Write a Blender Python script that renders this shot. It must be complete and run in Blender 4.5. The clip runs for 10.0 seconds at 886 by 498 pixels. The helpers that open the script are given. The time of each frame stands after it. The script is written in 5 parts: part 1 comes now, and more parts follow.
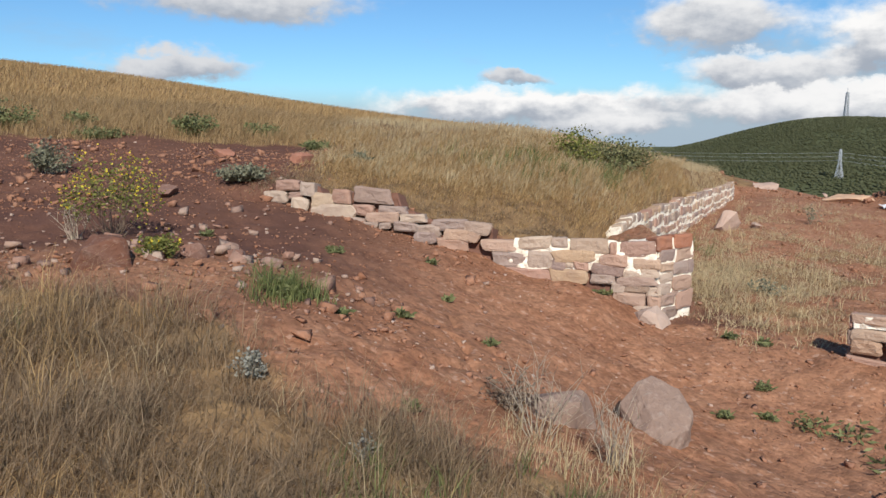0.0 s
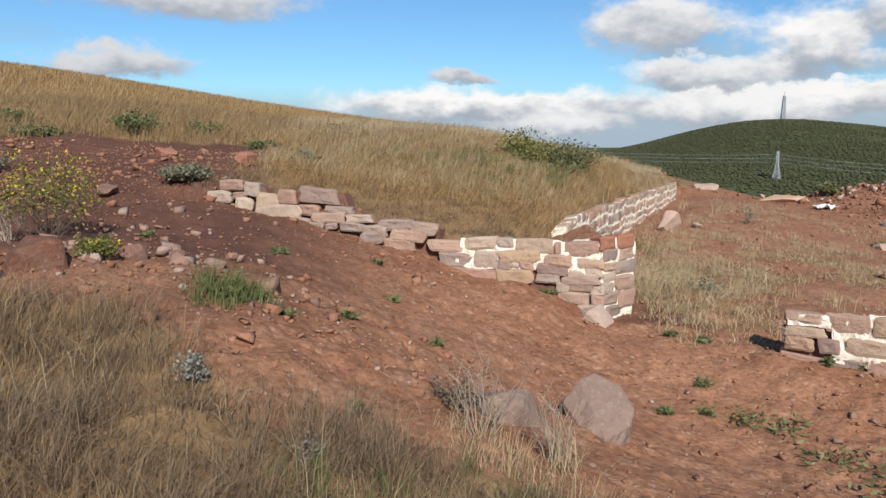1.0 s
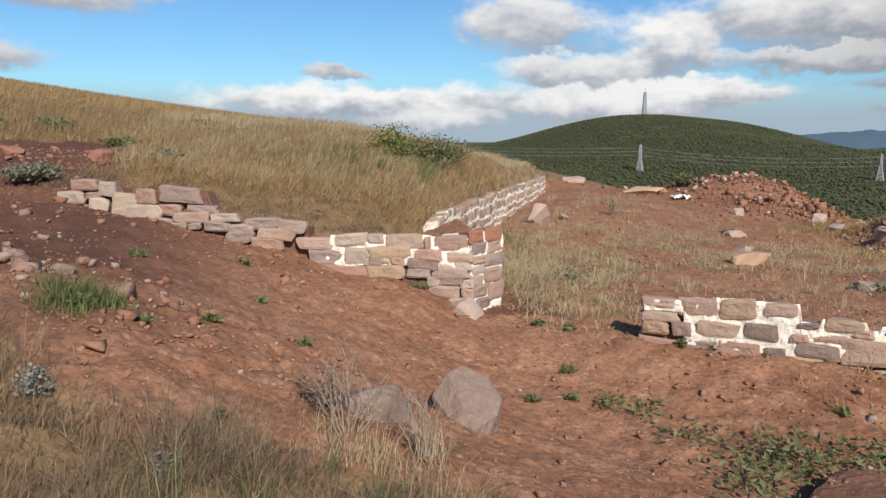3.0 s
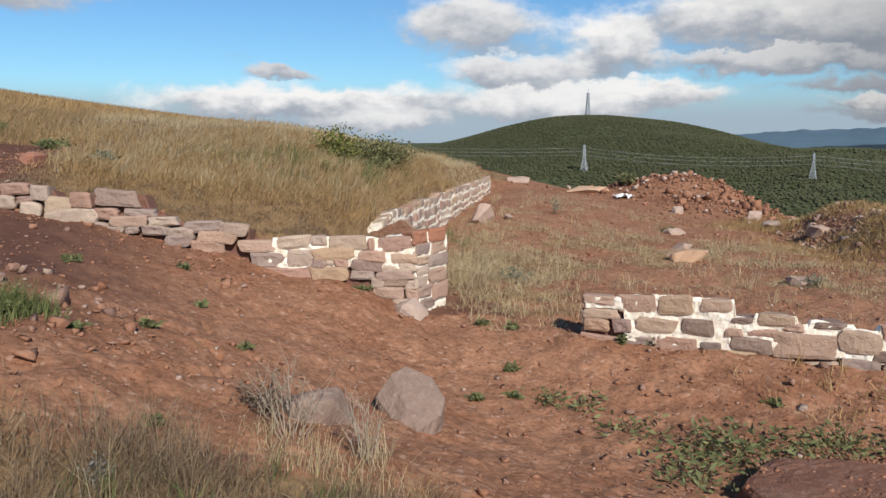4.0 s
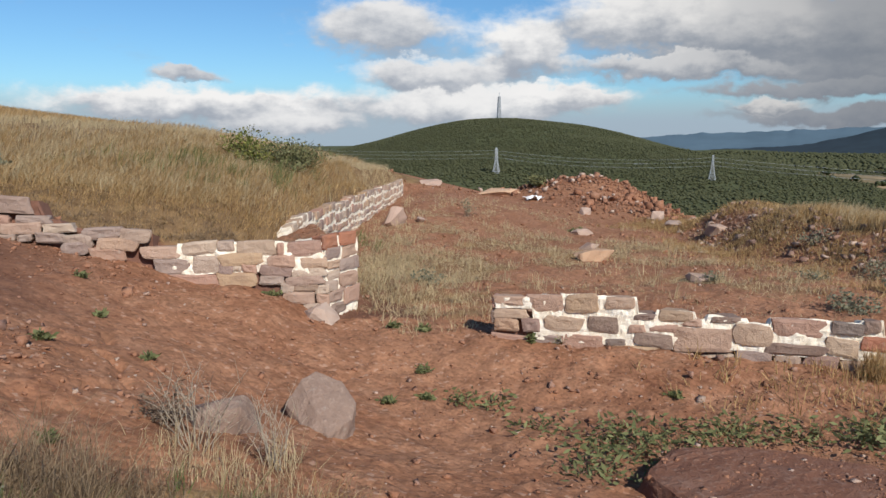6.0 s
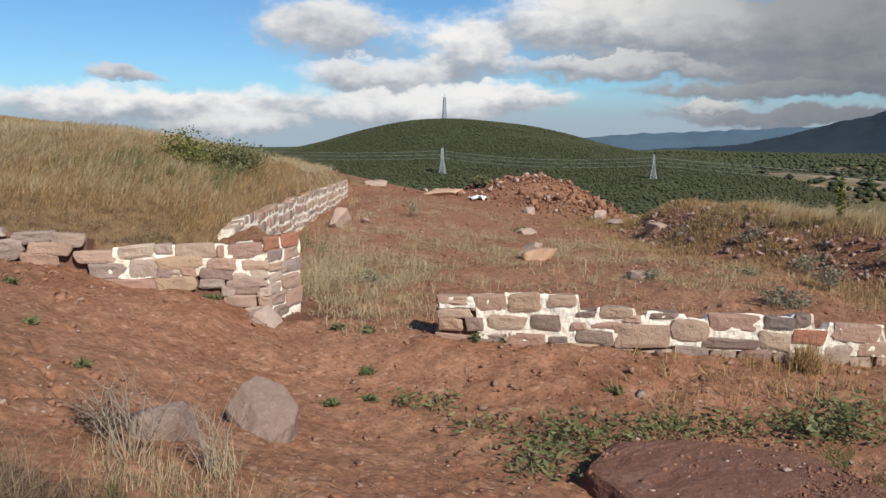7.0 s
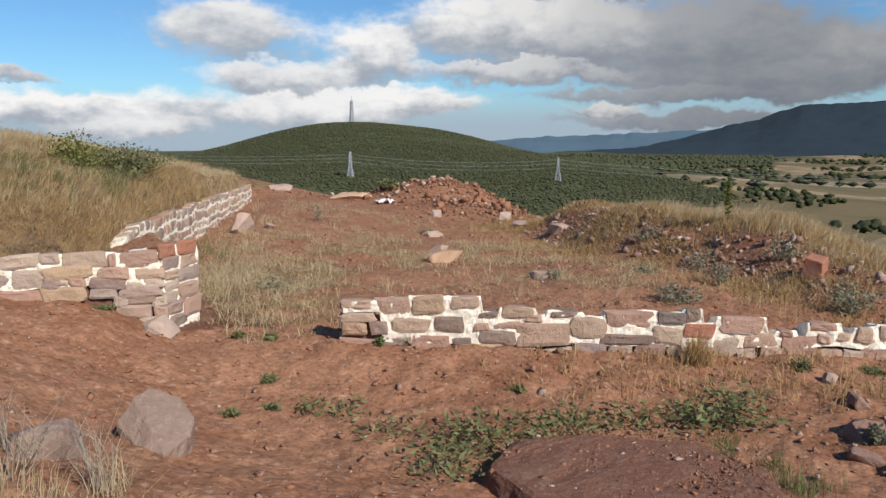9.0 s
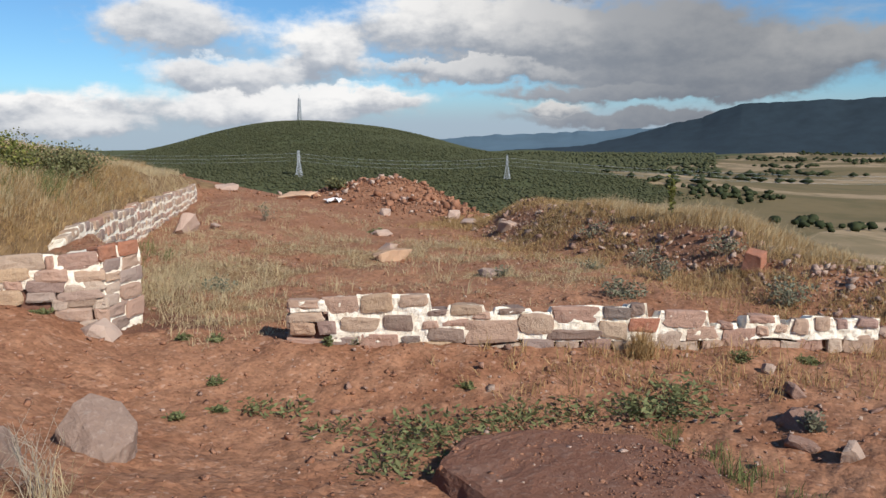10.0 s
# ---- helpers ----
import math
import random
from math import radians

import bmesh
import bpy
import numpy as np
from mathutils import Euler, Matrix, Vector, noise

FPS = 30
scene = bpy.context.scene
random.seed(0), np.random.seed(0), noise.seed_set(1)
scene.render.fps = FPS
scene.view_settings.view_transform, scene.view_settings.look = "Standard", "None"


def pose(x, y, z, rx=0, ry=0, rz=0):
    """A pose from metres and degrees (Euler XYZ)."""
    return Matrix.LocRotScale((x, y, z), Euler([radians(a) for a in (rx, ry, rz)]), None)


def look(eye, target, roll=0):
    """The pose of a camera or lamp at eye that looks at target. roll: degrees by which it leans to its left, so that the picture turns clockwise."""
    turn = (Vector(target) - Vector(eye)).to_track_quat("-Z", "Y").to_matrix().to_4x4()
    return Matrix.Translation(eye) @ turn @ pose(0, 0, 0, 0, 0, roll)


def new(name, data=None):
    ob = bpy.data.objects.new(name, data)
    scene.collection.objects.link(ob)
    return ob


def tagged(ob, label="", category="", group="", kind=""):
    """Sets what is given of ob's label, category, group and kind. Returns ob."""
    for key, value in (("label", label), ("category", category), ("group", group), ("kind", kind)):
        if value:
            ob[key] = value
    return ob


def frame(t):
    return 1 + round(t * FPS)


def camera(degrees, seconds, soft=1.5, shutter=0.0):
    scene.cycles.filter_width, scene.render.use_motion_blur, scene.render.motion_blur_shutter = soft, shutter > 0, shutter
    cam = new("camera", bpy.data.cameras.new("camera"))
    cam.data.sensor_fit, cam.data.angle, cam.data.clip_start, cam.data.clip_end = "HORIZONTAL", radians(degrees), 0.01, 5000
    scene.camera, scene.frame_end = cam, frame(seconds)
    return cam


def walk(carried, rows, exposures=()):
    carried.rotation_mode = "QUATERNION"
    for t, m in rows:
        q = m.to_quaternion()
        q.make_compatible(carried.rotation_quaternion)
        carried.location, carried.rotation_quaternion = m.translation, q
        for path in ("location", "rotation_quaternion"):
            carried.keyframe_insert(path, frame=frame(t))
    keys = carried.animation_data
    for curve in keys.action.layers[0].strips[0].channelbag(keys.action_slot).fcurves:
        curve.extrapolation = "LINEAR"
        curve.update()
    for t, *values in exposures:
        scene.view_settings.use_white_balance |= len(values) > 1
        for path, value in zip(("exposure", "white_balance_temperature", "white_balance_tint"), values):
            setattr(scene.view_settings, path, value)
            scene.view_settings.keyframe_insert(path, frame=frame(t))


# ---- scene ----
cam = camera(59.2, 10.0)
PATH = [
    (0, (0.052, -0.196, 1.743), (0.038, 1.783, 1.45), 0.0),
    (0.5, (0.068, -0.202, 1.747), (0.116, 1.776, 1.455), 0.1),
    (1, (0.073, -0.208, 1.749), (0.19, 1.767, 1.456), 0.4),
    (1.5, (0.094, -0.205, 1.745), (0.283, 1.764, 1.45), 0.4),
    (2, (0.12, -0.202, 1.749), (0.383, 1.757, 1.447), 0.3),
    (2.5, (0.142, -0.195, 1.751), (0.485, 1.752, 1.45), 0.3),
    (3, (0.158, -0.207, 1.753), (0.581, 1.725, 1.45), 0.2),
    (4.5, (0.198, -0.239, 1.758), (0.807, 1.643, 1.458), 0.0),
    (5, (0.195, -0.247, 1.759), (0.856, 1.617, 1.459), -0.0),
    (5.5, (0.204, -0.25, 1.76), (0.908, 1.599, 1.466), 0.1),
    (7, (0.255, -0.27, 1.758), (1.137, 1.501, 1.466), 0.0),
    (7.5, (0.257, -0.273, 1.759), (1.191, 1.473, 1.476), 0.1),
    (8, (0.284, -0.275, 1.753), (1.269, 1.441, 1.463), 0.1),
    (8.5, (0.3, -0.281, 1.755), (1.332, 1.407, 1.463), -0.1),
    (9, (0.314, -0.297, 1.757), (1.397, 1.361, 1.473), -0.1),
    (9.5, (0.319, -0.306, 1.758), (1.449, 1.319, 1.472), -0.1),
    (10, (0.33, -0.315, 1.755), (1.516, 1.269, 1.467), -0.2),
]
walk(cam, [(t, look(eye, target, roll)) for t, eye, target, roll in PATH], ((0.0, 0.12), (3.0, 0.06), (6.0, 0.0), (8.0, 0.0), (10.0, 0.09)))

# ---- light ----
world = bpy.data.worlds.new("sky")
scene.world = world
world.use_nodes = True
SUN_AZ, SUN_EL = 174.0, 36.0
to_sun = Vector((math.sin(radians(SUN_AZ)) * math.cos(radians(SUN_EL)), math.cos(radians(SUN_AZ)) * math.cos(radians(SUN_EL)), math.sin(radians(SUN_EL))))


class Graph:
    """Short hand for shader nodes."""

    def __init__(self, tree):
        self.tree = tree
        tree.nodes.clear()

    def put(self, target, value):
        if hasattr(value, "is_output"):
            self.tree.links.new(value, target)
        else:
            target.default_value = value

    def node(self, kind, ins=(), **props):
        n = self.tree.nodes.new(kind)
        for key, value in props.items():
            setattr(n, key, value)
        for key, value in dict(ins).items():
            self.put(n.inputs[key], value)
        return n

    def math(self, op, a, b=0.0, c=0.0, clamp=False):
        n = self.node("ShaderNodeMath", {0: a, 1: b, 2: c}, operation=op, use_clamp=clamp)
        return n.outputs[0]

    def vec(self, op, a, b=(0, 0, 0)):
        n = self.node("ShaderNodeVectorMath", {0: a, 1: b}, operation=op)
        return n.outputs["Value"] if op in ("LENGTH", "DOT_PRODUCT", "DISTANCE") else n.outputs[0]

    def ramp(self, v, lo, hi, a=0.0, b=1.0):
        n = self.node("ShaderNodeMapRange", {0: v, 1: lo, 2: hi, 3: a, 4: b}, interpolation_type="SMOOTHSTEP")
        return n.outputs[0]

    def mix(self, f, a, b):
        n = self.node("ShaderNodeMix", data_type="RGBA")
        self.put(n.inputs[0], f)
        for sock, v in ((n.inputs[6], a), (n.inputs[7], b)):
            self.put(sock, (*v, 1) if isinstance(v, tuple) and len(v) == 3 else v)
        return n.outputs[2]

    def noise(self, vector, scale, detail=4, rough=0.55, w=None):
        n = self.node("ShaderNodeTexNoise", {"Vector": vector, "Scale": scale, "Detail": detail, "Roughness": rough})
        return n.outputs[0]


g = Graph(world.node_tree)
sky = g.node("ShaderNodeTexSky", sky_type="NISHITA", sun_disc=False, sun_elevation=radians(SUN_EL), sun_rotation=radians(SUN_AZ), altitude=900, air_density=1.0, dust_density=0.6, ozone_density=2.5)
way = g.node("ShaderNodeTexCoord").outputs["Generated"]
xyz = g.node("ShaderNodeSeparateXYZ", {0: way}).outputs
azim = g.math("MULTIPLY", g.math("ARCTAN2", xyz[0], xyz[1]), 57.2958)
elev = g.math("MULTIPLY", g.math("ARCSINE", xyz[2]), 57.2958)
# cloud masses: azimuth, elevation, half width, half height in degrees, brightness
CLOUDS = [
    (-14.3, 8.9, 9.5, 1.5, 0.55), (-18.6, 4.6, 5.5, 1.2, 0.5), (5.0, 4.0, 2.3, 0.6, 0.5), (4.5, 2.0, 12.0, 1.3, 1.0), (10.9, 0.9, 5.0, 1.2, 0.75),
    (18.4, 7.4, 6.2, 2.2, 0.75), (21.3, 4.2, 5.2, 1.2, 0.75), (28.0, 5.9, 3.6, 2.2, 0.95), (36.8, 7.6, 7.5, 2.6, 0.95), (44.0, 7.0, 5.5, 2.6, 0.7),
    (52.5, 6.6, 9.0, 3.6, 0.35), (55.0, 4.2, 8.0, 1.6, 0.3), (38.8, 4.5, 8.0, 0.7, 0.6), (45.1, 1.9, 2.4, 0.5, 0.9), (24.7, 2.0, 9.0, 1.6, 0.85),
    (31.2, 2.5, 5.0, 1.0, 0.95), (50.0, 3.0, 11.0, 0.6, 0.2), (52.0, 1.2, 12.0, 0.6, 0.15), (64.0, 5.2, 6.0, 2.0, 0.5), (41.0, 11.2, 12.0, 1.5, 0.6),
]
flat = g.node("ShaderNodeCombineXYZ", {0: azim, 1: elev, 2: 0.0}).outputs[0]


def churn(scale, seed, amount, detail=5):
    """Shifts directions about, so that cloud edges billow."""
    n = g.node("ShaderNodeTexNoise", {"Vector": g.vec("ADD", g.vec("MULTIPLY", flat, scale), (seed, seed, seed)), "Scale": 1.0, "Detail": detail, "Roughness": 0.58})
    return g.vec("MULTIPLY", g.vec("SUBTRACT", n.outputs["Color"], (0.5, 0.5, 0.5)), amount)


place = g.vec("ADD", g.vec("ADD", flat, churn((0.16, 0.3, 0), 3.0, (7.0, 2.6, 0), 3)), churn((0.75, 1.1, 0), 9.0, (2.2, 1.5, 0), 6))
mass, total, tone, rise = 0.0, 0.000001, 0.0000006, 0.0
for a, e, w, h, b in CLOUDS:
    d = g.vec("MULTIPLY", g.vec("SUBTRACT", place, (a, e, 0)), (0.85 / w, 0.85 / h, 0))
    weight = g.math("EXPONENT", g.math("MULTIPLY", g.vec("DOT_PRODUCT", d, d), -2.2))
    v = g.node("ShaderNodeSeparateXYZ", {0: d}).outputs[1]
    mass = g.math("ADD", mass, weight)
    sharp = g.math("POWER", weight, 3.5)
    total = g.math("ADD", total, sharp)
    rise = g.math("MULTIPLY_ADD", sharp, v, rise)
    tone = g.math("MULTIPLY_ADD", sharp, b, tone)
rise, tone = g.math("DIVIDE", rise, total), g.math("DIVIDE", tone, total)
puff = g.noise(g.vec("MULTIPLY", flat, (0.5, 0.85, 1)), 1.0, 6, 0.6)
broad = g.noise(g.vec("MULTIPLY", flat, (0.14, 0.3, 1)), 1.0, 3, 0.5)
wisp = g.noise(g.vec("MULTIPLY", flat, (0.09, 0.28, 1)), 1.0, 5, 0.6)
cover = g.ramp(g.math("ADD", mass, g.math("MULTIPLY", g.math("SUBTRACT", puff, 0.5), 0.5)), 0.12, 0.60)
light = g.math("ADD", rise, g.math("MULTIPLY", g.math("SUBTRACT", puff, 0.5), 1.5))
light = g.ramp(g.math("ADD", light, g.math("MULTIPLY", g.math("SUBTRACT", broad, 0.5), 1.4)), -0.85, 0.6)
light = g.math("MULTIPLY", light, g.math("MULTIPLY", tone, 1.08), clamp=True)
cloud = g.mix(light, (4.0, 4.45, 5.2), (10.2, 10.1, 10.0))
west = g.ramp(azim, 26.0, 58.0, 1.0, 0.54)
cloud = g.vec("MULTIPLY", cloud, g.node("ShaderNodeCombineXYZ", {0: west, 1: west, 2: west}).outputs[0])
# thin grey veil towards the horizon and in streaks higher up
veil = g.math("MAXIMUM", g.ramp(elev, 3.6, 0.6, 0.0, 0.9), g.math("MULTIPLY", g.ramp(wisp, 0.52, 0.75), g.ramp(azim, 5.0, 45.0, 0.25, 0.8)))
blue = g.vec("MULTIPLY", sky.outputs[0], (0.66, 0.98, 1.22))
final = g.mix(cover, g.mix(veil, blue, (4.1, 5.0, 6.1)), cloud)
background = g.node("ShaderNodeBackground", {0: final, 1: 0.088})
g.node("ShaderNodeOutputWorld", {0: background.outputs[0]})

sun = new("sun", bpy.data.lights.new("sun", "SUN"))
sun.data.energy, sun.data.angle, sun.data.color = 5.0, radians(0.53), (1.0, 0.945, 0.855)
sun.matrix_world = look(to_sun * 50, (0, 0, 0))


# ---- materials ----
def material(name):
    m = bpy.data.materials.new(name)
    m.use_nodes = True
    return m, Graph(m.node_tree)


def finish(g, colour, rough=0.9, height=None, strength=0.5, distance=0.02, metal=0.0, trans=0.0, spec=0.25):
    b = g.node("ShaderNodeBsdfPrincipled", {"Base Color": colour, "Roughness": rough, "Metallic": metal, "Specular IOR Level": spec})
    if height is not None:
        g.put(b.inputs["Normal"], g.node("ShaderNodeBump", {"Height": height, "Strength": strength, "Distance": distance}).outputs[0])
    out = b.outputs[0]
    if trans:
        t = g.node("ShaderNodeBsdfTranslucent", {0: colour})
        out = g.node("ShaderNodeMixShader", {0: trans, 1: out, 2: t.outputs[0]}).outputs[0]
    g.node("ShaderNodeOutputMaterial", {0: out})


def ground_material():
    m, g = material("ground")
    p = g.node("ShaderNodeNewGeometry").outputs["Position"]
    big, mid = g.noise(p, 0.55, 5, 0.6), g.noise(p, 3.2, 6, 0.62)
    fine, grain = g.noise(p, 17, 5, 0.65), g.noise(p, 90, 3, 0.6)
    earth = g.mix(g.ramp(big, 0.32, 0.68), (0.228, 0.106, 0.060), (0.302, 0.155, 0.091))
    earth = g.mix(g.ramp(mid, 0.42, 0.7), earth, (0.312, 0.166, 0.101))
    grit = g.node("ShaderNodeTexVoronoi", {"Vector": p, "Scale": 34.0})
    crumb = g.node("ShaderNodeTexVoronoi", {"Vector": g.vec("ADD", p, g.vec("MULTIPLY", g.node("ShaderNodeTexNoise", {"Vector": p, "Scale": 9.0}).outputs["Color"], (0.08, 0.08, 0.08))), "Scale": 13.0})
    one, two = (g.node("ShaderNodeSeparateXYZ", {0: t.outputs["Color"]}).outputs[0] for t in (grit, crumb))
    speck = g.math("ADD", g.math("MULTIPLY", one, 0.42), g.math("MULTIPLY", two, 0.26))
    earth = g.vec("MULTIPLY", earth, g.node("ShaderNodeCombineXYZ", {0: g.math("ADD", speck, 0.69), 1: g.math("ADD", speck, 0.67), 2: g.math("ADD", speck, 0.65)}).outputs[0])
    earth = g.mix(g.math("MULTIPLY", g.ramp(one, 0.95, 0.98), 0.45), earth, (0.42, 0.29, 0.22))
    earth = g.mix(g.math("MULTIPLY", g.ramp(fine, 0.55, 0.75), 0.35), earth, (0.38, 0.215, 0.15))
    earth = g.mix(g.math("MULTIPLY", g.ramp(fine, 0.46, 0.30), 0.7), earth, (0.13, 0.052, 0.034))
    dark = g.mix(mid, (0.072, 0.035, 0.026), (0.15, 0.075, 0.054))
    earth = g.mix(g.math("MULTIPLY", g.node("ShaderNodeAttribute", attribute_name="dark_earth").outputs["Fac"], g.ramp(big, 0.25, 0.6, 0.7, 1.0)), earth, dark)
    straw = g.mix(g.ramp(mid, 0.3, 0.7), (0.14, 0.085, 0.047), (0.28, 0.18, 0.09))
    straw = g.mix(g.math("MULTIPLY", g.ramp(big, 0.55, 0.75), 0.5), straw, (0.15, 0.11, 0.045))
    far = g.noise(p, 0.012, 5, 0.6)
    wood = g.mix(g.noise(p, 0.15, 5, 0.65), (0.066, 0.074, 0.034), (0.098, 0.106, 0.05))
    crops = g.node("ShaderNodeTexVoronoi", {"Vector": g.vec("MULTIPLY", p, (0.0028, 0.0065, 0)), "Scale": 1.0, "Randomness": 0.9})
    field = g.mix(g.ramp(g.node("ShaderNodeSeparateXYZ", {0: crops.outputs["Color"]}).outputs[0], 0.3, 0.6), (0.17, 0.13, 0.068), (0.34, 0.25, 0.155))
    field = g.mix(g.math("MULTIPLY", g.ramp(far, 0.46, 0.62), 0.55), field, (0.105, 0.092, 0.046))
    field = g.mix(g.math("MULTIPLY", g.ramp(g.noise(p, 0.06, 5, 0.65), 0.45, 0.7), 0.4), field, (0.12, 0.10, 0.052))
    colour = g.mix(g.ramp(g.math("ADD", g.node("ShaderNodeAttribute", attribute_name="grass").outputs["Fac"], g.math("MULTIPLY", g.math("SUBTRACT", mid, 0.5), 0.9)), 0.25, 0.75), earth, straw)
    colour = g.mix(g.node("ShaderNodeAttribute", attribute_name="wood").outputs["Fac"], colour, wood)
    colour = g.mix(g.node("ShaderNodeAttribute", attribute_name="field").outputs["Fac"], colour, field)
    h = g.math("ADD", g.math("MULTIPLY", fine, 1.0), g.math("MULTIPLY", grain, 0.35))
    h = g.math("ADD", h, g.math("MULTIPLY", mid, 1.2))
    h = g.math("SUBTRACT", h, g.math("ADD", g.math("MULTIPLY", grit.outputs[0], 0.55), g.math("MULTIPLY", crumb.outputs[0], 0.35)))
    finish(g, colour, 0.95, h, 0.36, 0.03, spec=0.10)
    return m


def stone_material(name, tones, speck=0.5, scale=1.0, lichen=0.25):
    """Rough stone; each piece draws one of the tones."""
    m, g = material(name)
    p = g.node("ShaderNodeNewGeometry").outputs["Position"]
    rnd = g.node("ShaderNodeObjectInfo").outputs["Random"]
    isl = g.node("ShaderNodeNewGeometry").outputs["Random Per Island"]
    pick = g.math("FRACT", g.math("ADD", g.math("MULTIPLY", rnd, 7.31), g.math("MULTIPLY", isl, 3.7)))
    ramp = g.node("ShaderNodeValToRGB", {0: pick})
    cr = ramp.color_ramp
    for k, tone in enumerate(tones):
        e = cr.elements[k] if k < 2 else cr.elements.new(0.5)
        e.position, e.color = k / (len(tones) - 1), (*tone, 1)
    a, b, c = g.noise(p, 5 * scale, 5, 0.62), g.noise(p, 28 * scale, 5, 0.65), g.noise(p, 110 * scale, 3, 0.6)
    colour = g.mix(g.math("MULTIPLY", g.ramp(a, 0.45, 0.75), 0.45), ramp.outputs[0], (0.22, 0.14, 0.11))
    colour = g.mix(g.math("MULTIPLY", g.ramp(b, 0.5, 0.75), speck), colour, (0.44, 0.34, 0.28))
    colour = g.mix(g.math("MULTIPLY", g.ramp(g.noise(p, 11 * scale, 4, 0.7), 0.60, 0.72), lichen), colour, (0.40, 0.39, 0.35))
    h = g.math("ADD", g.math("MULTIPLY", b, 1.0), g.math("ADD", g.math("MULTIPLY", c, 0.35), g.math("MULTIPLY", a, 1.6)))
    finish(g, colour, 0.9, h, 0.7, 0.02, spec=0.12)
    return m


def mortar_material():
    m, g = material("lime mortar")
    p = g.node("ShaderNodeNewGeometry").outputs["Position"]
    a, b = g.noise(p, 9, 5, 0.6), g.noise(p, 60, 4, 0.65)
    colour = g.mix(g.ramp(a, 0.3, 0.7), (0.78, 0.68, 0.54), (0.88, 0.82, 0.71))
    colour = g.mix(g.math("MULTIPLY", g.ramp(g.noise(p, 4, 4, 0.6), 0.60, 0.74), 0.4), colour, (0.45, 0.31, 0.22))
    finish(g, colour, 0.93, g.math("ADD", a, g.math("MULTIPLY", b, 0.5)), 0.8, 0.02, spec=0.15)
    return m


def leaf_material(name, dark, pale, trans=0.25, rough=0.75):
    m, g = material(name)
    isl = g.node("ShaderNodeNewGeometry").outputs["Random Per Island"]
    p = g.node("ShaderNodeNewGeometry").outputs["Position"]
    colour = g.mix(isl, dark, pale)
    colour = g.mix(g.math("MULTIPLY", g.ramp(g.noise(p, 1.3, 4, 0.6), 0.35, 0.7), 0.45), colour, tuple(0.55 * (a + b) * 0.8 for a, b in zip(dark, pale)))
    finish(g, colour, rough, trans=trans, spec=0.12)
    return m


def plain_material(name, colour, rough=0.6, metal=0.0, vary=0.2, scale=6):
    m, g = material(name)
    p = g.node("ShaderNodeNewGeometry").outputs["Position"]
    n = g.noise(p, scale, 5, 0.6)
    finish(g, g.mix(n, tuple(c * (1 - vary) for c in colour), tuple(min(1, c * (1 + vary)) for c in colour)), rough, n, 0.2, 0.01, metal)
    return m


GROUND = ground_material()
WALL_STONE = stone_material("wall stone", [(0.44, 0.30, 0.225), (0.31, 0.225, 0.185), (0.47, 0.355, 0.25), (0.38, 0.23, 0.17), (0.28, 0.21, 0.185), (0.46, 0.32, 0.235), (0.36, 0.275, 0.23), (0.44, 0.33, 0.24), (0.32, 0.20, 0.16), (0.50, 0.39, 0.30)], 0.4)
BROWN_STONE = stone_material("brown wall stone", [(0.35, 0.22, 0.18), (0.24, 0.18, 0.155), (0.43, 0.30, 0.195), (0.39, 0.235, 0.18), (0.21, 0.155, 0.135), (0.36, 0.265, 0.20), (0.30, 0.19, 0.155), (0.44, 0.33, 0.24)], 0.22)
DARK_STONE = stone_material("dark wall stone", [(0.22, 0.155, 0.13), (0.25, 0.175, 0.135), (0.19, 0.15, 0.13)], 0.25)
BRICK_STONE = stone_material("brick red stone", [(0.40, 0.18, 0.105), (0.36, 0.155, 0.10)], 0.25)
RED_STONE = stone_material("red sandstone", [(0.30, 0.13, 0.085), (0.36, 0.17, 0.11), (0.28, 0.12, 0.085)], 0.3)
PALE_STONE = stone_material("pale stone", [(0.46, 0.34, 0.27), (0.42, 0.29, 0.23), (0.36, 0.27, 0.23), (0.50, 0.39, 0.32)], 0.6)
BUFF_STONE = stone_material("buff sandstone", [(0.52, 0.33, 0.21), (0.54, 0.36, 0.24)], 0.4)
BOULDER = stone_material("boulder", [(0.265, 0.185, 0.145), (0.25, 0.172, 0.135)], 0.45, 0.8, 0.3)
DARK_ROCK = stone_material("dark red rock", [(0.165, 0.077, 0.051), (0.185, 0.088, 0.058)], 0.3, 0.9, 0.12)
RUBBLE = stone_material("rubble", [(0.28, 0.185, 0.145), (0.20, 0.105, 0.077), (0.40, 0.30, 0.24), (0.19, 0.135, 0.11), (0.31, 0.165, 0.115)], 0.4)
CLOD = stone_material("red clods", [(0.24, 0.108, 0.062), (0.30, 0.143, 0.085), (0.21, 0.092, 0.055), (0.33, 0.168, 0.104)], 0.25, 1.0, 0.05)
MORTAR = mortar_material()
EARTH_CORE = plain_material("earth fill", (0.17, 0.085, 0.06), 0.95, 0, 0.35, 14)
STRAW = leaf_material("dry grass", (0.28, 0.175, 0.08), (0.60, 0.42, 0.21), 0.35)
STRAW_DARK = leaf_material("brown matted grass", (0.165, 0.114, 0.072), (0.41, 0.30, 0.19), 0.35)
HILL_STRAW = leaf_material("tawny hill grass", (0.235, 0.157, 0.08), (0.55, 0.39, 0.205), 0.35)
PALE_STRAW = leaf_material("bleached straw", (0.40, 0.31, 0.18), (0.62, 0.50, 0.31), 0.3)
GREEN_GRASS = leaf_material("green grass", (0.085, 0.11, 0.04), (0.235, 0.255, 0.10), 0.3)
WEED = leaf_material("green weed", (0.105, 0.12, 0.05), (0.27, 0.28, 0.13), 0.3)
